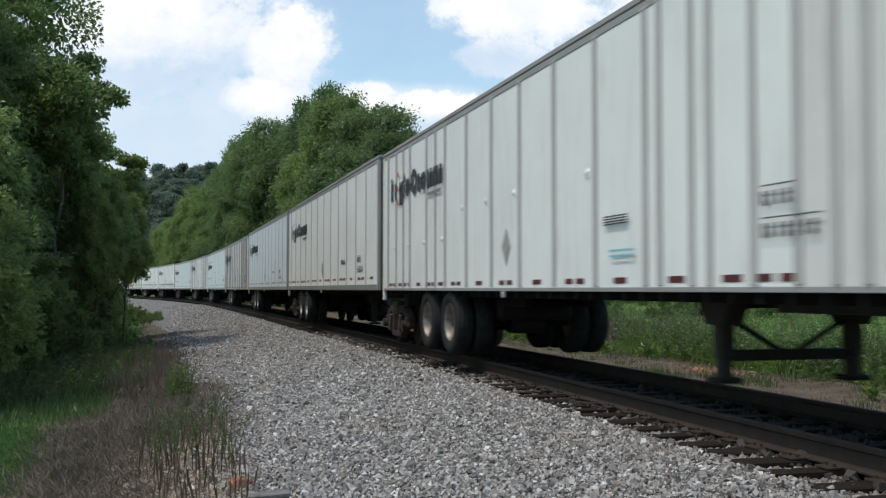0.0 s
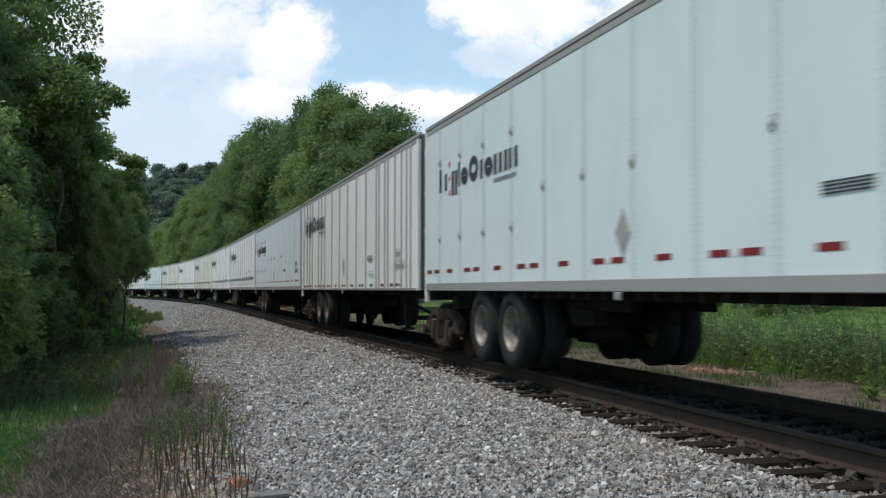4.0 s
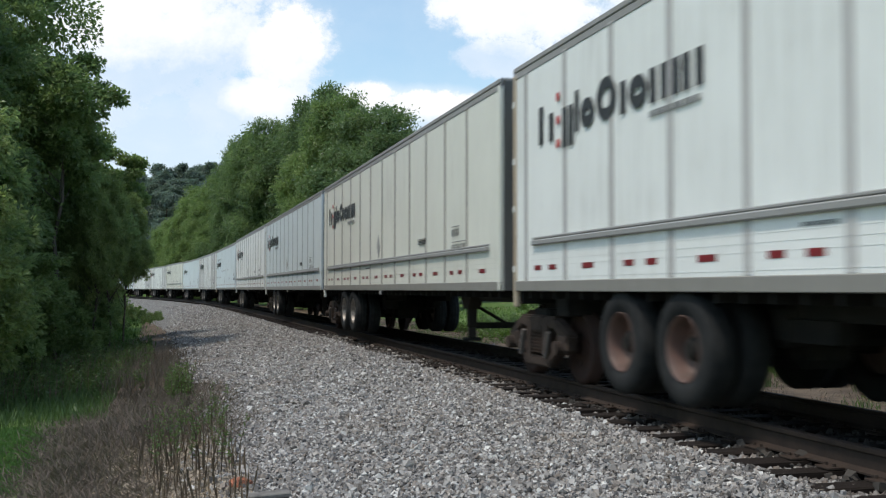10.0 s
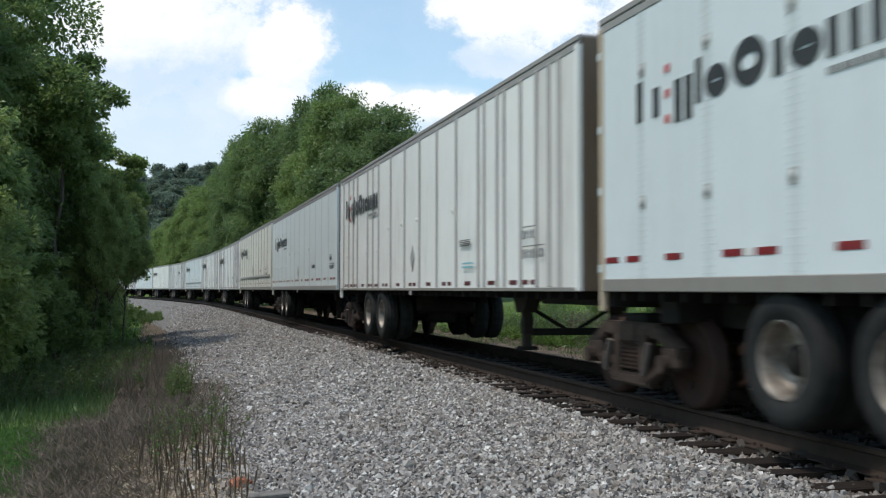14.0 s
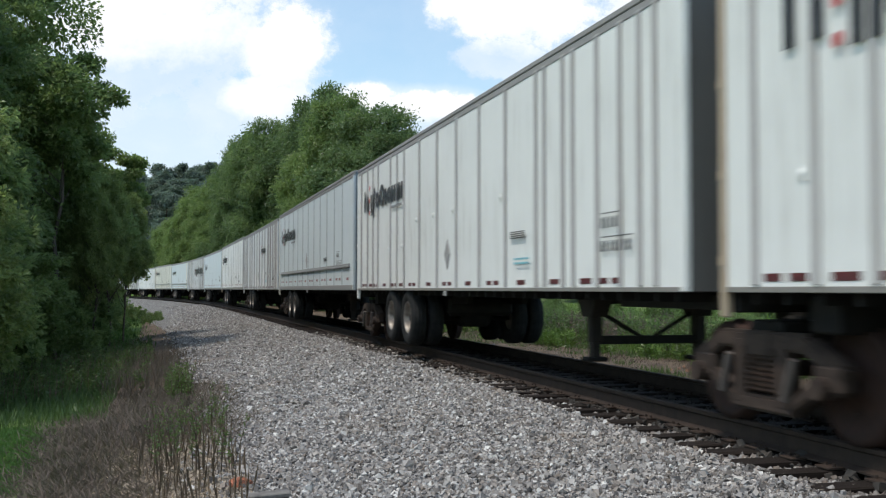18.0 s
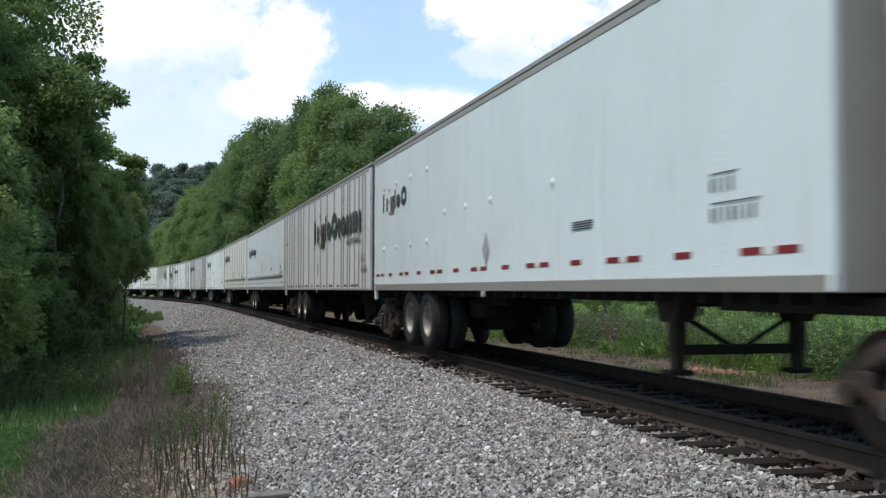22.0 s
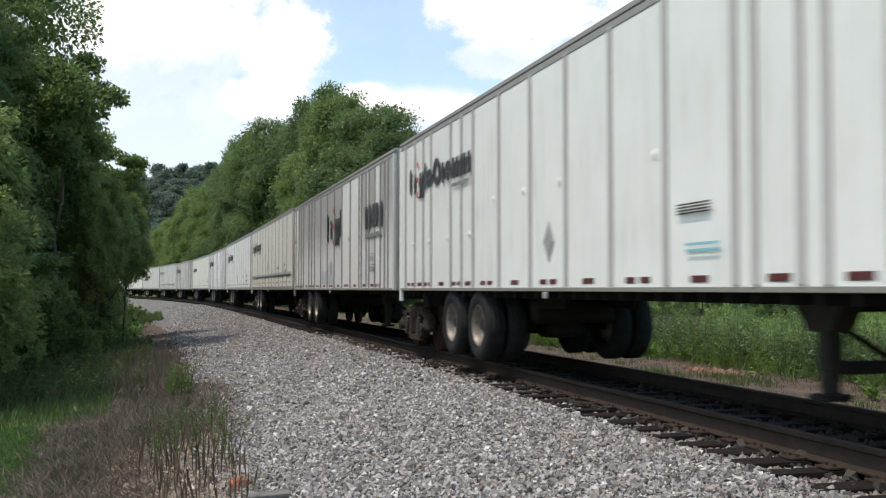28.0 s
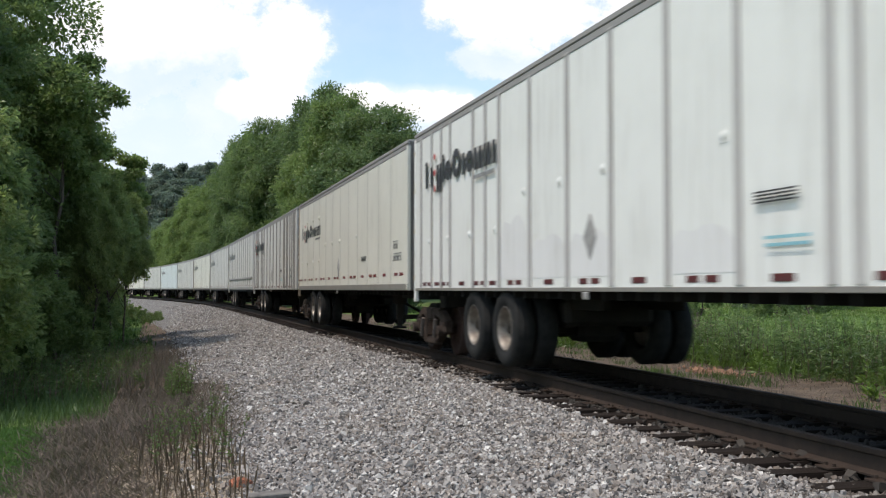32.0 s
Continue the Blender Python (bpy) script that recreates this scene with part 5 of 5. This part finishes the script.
def weed_field(name, s0, s1, d0, d1, plants, tall, leaf, label, leaf_mat, stalk_mat, bare=0.35, per=26, thick=0.006, clump=0.0):
    """Upright weeds: thin stalks that carry leaves on their upper part."""
    s, d = rng.uniform(s0, s1, plants), rng.uniform(d0, d1, plants)
    if clump:
        j = rng.integers(0, plants, plants) // 14 * 14
        s, d = s[j] + rng.normal(0, clump, plants), d[j] + rng.normal(0, clump * 0.6, plants)
    p = track(s, d)
    p[:, 2] = land(p[:, 0], p[:, 1])
    way = unit(np.stack([rng.normal(0, 0.12, plants), rng.normal(0, 0.12, plants), np.ones(plants)], 1))
    h = tall * rng.uniform(0.55, 1.15, plants)
    v, f = cards(p, way, h, np.full(plants, thick * 2.2), 0.5)
    v2, f2 = cards(p, way, h, np.full(plants, thick * 2.2), 0.5)
    v, f = np.concatenate([v, v2]), np.concatenate([f, f2 + len(v)])
    tagged(new(name + "_stalks", array_mesh(name + "_stalks", v, f, stalk_mat)), label + " (stalks)", "weeds", kind="stuff")
    j = np.repeat(np.arange(plants), per)
    u = rng.uniform(bare, 1.0, len(j))
    q = p[j] + way[j] * (h[j] * u)[:, None]
    w = rng.normal(size=(len(j), 3)) * (1, 1, 0.5) + (0, 0, 0.5)
    ln = leaf * rng.uniform(0.5, 1.3, len(j)) * (1.15 - 0.5 * u)
    v, f = cards(q, w, ln, ln * 0.3, 0.2)
    tagged(new(name, array_mesh(name, v, f, leaf_mat)), label, "weeds", kind="stuff")


# camera's side
tuft_field("lawn_grass", -9.5, -2.2, 6.95, 10.5, 42000, 0.06, 0.017, GRASS, "bright green mown grass in the sun")
tuft_field("rough_grass", -2.4, 16, 6.4, 10.0, 15000, 0.22, 0.016, SHADE_TONED_GRASS, "rough grass, darker in colour for the shade of the trees")
tuft_field("rough_grass", 14, 60, 7.0, 9.5, 5000, 0.3, 0.03, GRASS, "rough green grass along the wood", clump=0.5)
tuft_field("dead_brush", -10.5, -2.0, 5.75, 6.85, 17000, 0.2, 0.009, DRY, "matted grey-brown dead brush", "brush", 2.0, clump=0.25)
tuft_field("dead_brush", -5.5, 0.5, 5.15, 6.1, 9000, 0.24, 0.009, DRY, "tangled grey-brown dead brush", "brush", 1.4, clump=0.3)
tuft_field("dry_stems", 0.5, 8.5, 5.5, 6.4, 1700, 0.45, 0.010, DRY, "upright dry tan stems", "brush", 0.2, clump=0.3)
weed_field("weeds", -8.6, -5.0, 4.95, 5.75, 58, 0.58, 0.055, "green weeds on bare dark stalks by the ballast", WEED, STALK, 0.5, 22, 0.005)
weed_field("weeds", -1.4, 0.2, 5.25, 5.6, 60, 0.5, 0.07, "clump of green weeds at the ballast's edge", WEED, STALK, 0.2, 30)
weed_field("weeds", 0.4, 9, 5.9, 8.6, 400, 0.5, 0.09, "waist-high mixed weeds before the wood", WEED, STALK, 0.3, 24)
weed_field("weeds", 9, 17, 6.0, 8.0, 280, 0.35, 0.09, "low green weeds under the trees", WEED, STALK, 0.1, 24)
weed_field("weeds", 38, 46, 5.5, 6.6, 160, 0.45, 0.14, "bright green weeds in a patch of sun", WEED, STALK, 0.1, 24)
weed_field("dead_weeds", -9.4, -5.6, 4.95, 5.9, 110, 0.38, 0.03, "bare dark dead stalks on sandy dirt", STALK, STALK, 0.3, 5)
# beyond the line
tuft_field("tall_grass", -14, 26, -12, -5.7, 15000, 0.42, 0.02, MEADOW, "tall green grass beyond the track", clump=0.35)
tuft_field("meadow_grass", -14, 60, -45, -10, 26000, 0.22, 0.04, MEADOW, "light green meadow behind the track")
tuft_field("dry_verge_grass", -14, 40, -7.0, -3.2, 22000, 0.12, 0.010, DRY, "thin dry grass on the far verge", "grass", 0.7, clump=0.3)
weed_field("tall_weeds", -13, 22, -10.5, -5.9, 1000, 0.75, 0.15, "tall green weeds beyond the track", WEED, STALK, 0.1, 34, clump=0.5)
weed_field("spiky_weeds", -12, 20, -9.5, -6.2, 420, 1.15, 0.16, "tall spiky green weeds beyond the track", LEAF_OAK, STALK, 0.05, 40, clump=0.45)
weed_field("broad_weeds", -13, 22, -10, -4.6, 640, 0.42, 0.2, "broad-leaved green weeds beyond the track", MEADOW, STALK, 0.1, 26, clump=0.4)
tuft_field("verge_tufts", -14, 30, -6.0, -3.4, 5000, 0.2, 0.014, WEED, "scattered green tufts on the far verge", clump=0.16)
weed_field("seeding_weeds", -7, -2, -9, -6.5, 60, 0.95, 0.09, "reddish seeding weeds beyond the track", BLOOM, STALK, 0.35, 26)

weed_field("dead_weeds", 7.5, 17, -9.2, -6.4, 260, 0.95, 0.12, "tall brown dead weeds beyond the track", DRY, STALK, 0.1, 30, clump=0.5)

# small marker posts in the meadow
for x, y in ((34.3, 95.0), (37.9, 95.0)):
    bm = bmesh.new()
    box(bm, -0.05, 0.05, -0.05, 0.05, -0.1, 1.15, 0.012)
    post = part("marker_post", bm, WHITE_TAPE)
    post.matrix_basis = pose(x, y, float(land(x, y)[0]))
    tagged(post, "short white wooden post in the meadow", "post", "meadow posts")

# ---------- clouds: a far backdrop that drifts slowly ----------
BACK = 4000.0


def cloud_mat():
    n = Nodes("cumulus_clouds")
    v = n.coords("Object")
    sep = n.add("ShaderNodeSeparateXYZ")
    n.link(v, sep.inputs[0])
    warp = n.noise(n.scaled(v, (1 / 150, 1 / 150, 1 / 130)), 1.0, 10, 0.68)
    warp2 = n.noise(n.scaled(v, (1 / 420, 1 / 420, 1 / 330)), 1.0, 5, 0.6)

    def blob(cx, cz, rx, rz):
        a = n.maths("POWER", n.maths("DIVIDE", n.maths("SUBTRACT", sep.outputs[0], cx), rx), 2)
        b = n.maths("POWER", n.maths("DIVIDE", n.maths("SUBTRACT", sep.outputs[2], cz), rz), 2)
        return n.maths("SUBTRACT", 1.0, n.maths("ADD", a, b))

    def field(items):
        out = None
        for u, w, ru, rw in items:
            q = blob((u - 784) / 1830 * BACK, (514 - w) / 1830 * BACK, ru / 1830 * BACK, rw / 1830 * BACK)
            out = q if out is None else n.maths("MAXIMUM", out, q)
        return out
    body = field(((270, 40, 260, 150), (512, 90, 88, 92), (430, 190, 170, 70), (925, 10, 165, 80), (880, 95, 95, 40), (770, 190, 105, 36), (640, 172, 70, 34), (1250, -40, 300, 160), (60, 150, 250, 200), (-300, 100, 350, 250), (1700, 100, 300, 200)))
    bright = field(((265, 20, 190, 85), (515, 80, 80, 90), (470, 170, 70, 40), (925, 5, 150, 75), (770, 178, 105, 30), (650, 165, 70, 28), (1250, -60, 280, 150)))
    haze = field(((300, 260, 520, 150), (680, 250, 360, 110)))
    puff = n.maths("MULTIPLY", n.maths("SUBTRACT", warp, 0.5), 2.5)
    roll = n.maths("MULTIPLY", n.maths("SUBTRACT", warp2, 0.5), 2.4)
    edge = n.maths("ADD", puff, roll)
    mask = n.span(n.maths("ADD", body, edge), -0.2, 0.42)
    thin = n.span(n.maths("ADD", haze, n.maths("MULTIPLY", roll, 0.35)), -0.35, 0.8, 0, 0.94)
    veil = n.span(warp2, 0.35, 0.75, 0.18, 0.40)
    mask = n.maths("MAXIMUM", n.maths("MAXIMUM", mask, thin), veil)
    lit = n.span(n.maths("ADD", bright, edge), -0.55, 0.75)
    inner = n.noise(n.scaled(v, (1 / 420, 1 / 420, 1 / 300)), 1.0, 6, 0.58)
    lit = n.maths("MAXIMUM", n.maths("MULTIPLY", lit, n.span(inner, 0.28, 0.55, 0.55, 1.0)), n.span(inner, 0.45, 0.85, 0.0, 0.4))
    grey = n.mix(n.span(sep.outputs[2], 450.0, 900.0), (0.66, 0.79, 0.91), (0.59, 0.73, 0.88))
    colour = n.mix(lit, grey, (1.0, 1.0, 1.0))
    em = n.add("ShaderNodeEmission")
    n.link(colour, em.inputs[0])
    em.inputs[1].default_value = 0.77
    clear = n.add("ShaderNodeBsdfTransparent")
    mx = n.add("ShaderNodeMixShader")
    n.link(mask, mx.inputs[0])
    n.link(clear.outputs[0], mx.inputs[1])
    n.link(em.outputs[0], mx.inputs[2])
    n.link(mx.outputs[0], n.t.nodes["Material Output"].inputs[0])
    return n.m


bm = bmesh.new()
vs = [bm.verts.new(c) for c in ((-2300, 0, -250), (2300, 0, -250), (2300, 0, 1500), (-2300, 0, 1500))]
bm.faces.new(vs)
clouds = part("backdrop_clouds", bm, cloud_mat())
clouds.matrix_basis = pose(0, BACK, EYE_Z)
tagged(clouds, "white cumulus clouds in a pale blue sky", "clouds", kind="structure")

# ---------- what moves ----------


def gone(t):
    """Metres that the train has run at t seconds."""
    return 17.3392 * t - 0.01058 * t * t


PITCH = 16.4013
FIRST_REAR = 3.90


def on_rails(s_rear, length):
    a, b = Vector(track(s_rear)), Vector(track(s_rear - length))
    x = (b - a).normalized()
    y = Vector((0, 0, 1)).cross(x).normalized()
    z = x.cross(y)
    return Matrix(((x.x, y.x, z.x, a.x), (x.y, y.y, z.y, a.y), (x.z, y.z, z.z, a.z), (0, 0, 0, 1)))


def motions():
    for k, trailer in TRAILERS:
        walk(trailer, [(t, on_rails(FIRST_REAR + PITCH * k - gone(t), 15.85)) for t in range(0, 33)])
    for k, bogie in BOGIES:
        walk(bogie, [(t, on_rails(FIRST_REAR + PITCH * k - gone(t) - BOGIE_X + 0.87, 1.74) @ pose(0.87, 0, 0)) for t in range(0, 33)])
        passing = [0.0] + [f / FPS for f in range(0, 961) if -22 < FIRST_REAR + PITCH * k - gone(f / FPS) < 45] + [32.0]
        turn = 0.0
        for wheelset in [c for c in bogie.children if c.name.startswith("wheelset")]:
            rows, turn, last = [], 0.0, None
            for t in sorted(set(passing)):
                if last is not None and t - last < 0.05:
                    turn += (gone(t) - gone(last)) / 0.42
                rows.append((t, pose(*wheelset.location, 0, math.degrees(turn), 0)))
                last = t
            walk(wheelset, rows)
    walk(clouds, [(0, pose(0, BACK, EYE_Z)), (32, pose(-16.0, BACK, EYE_Z - 5.0))])


motions()
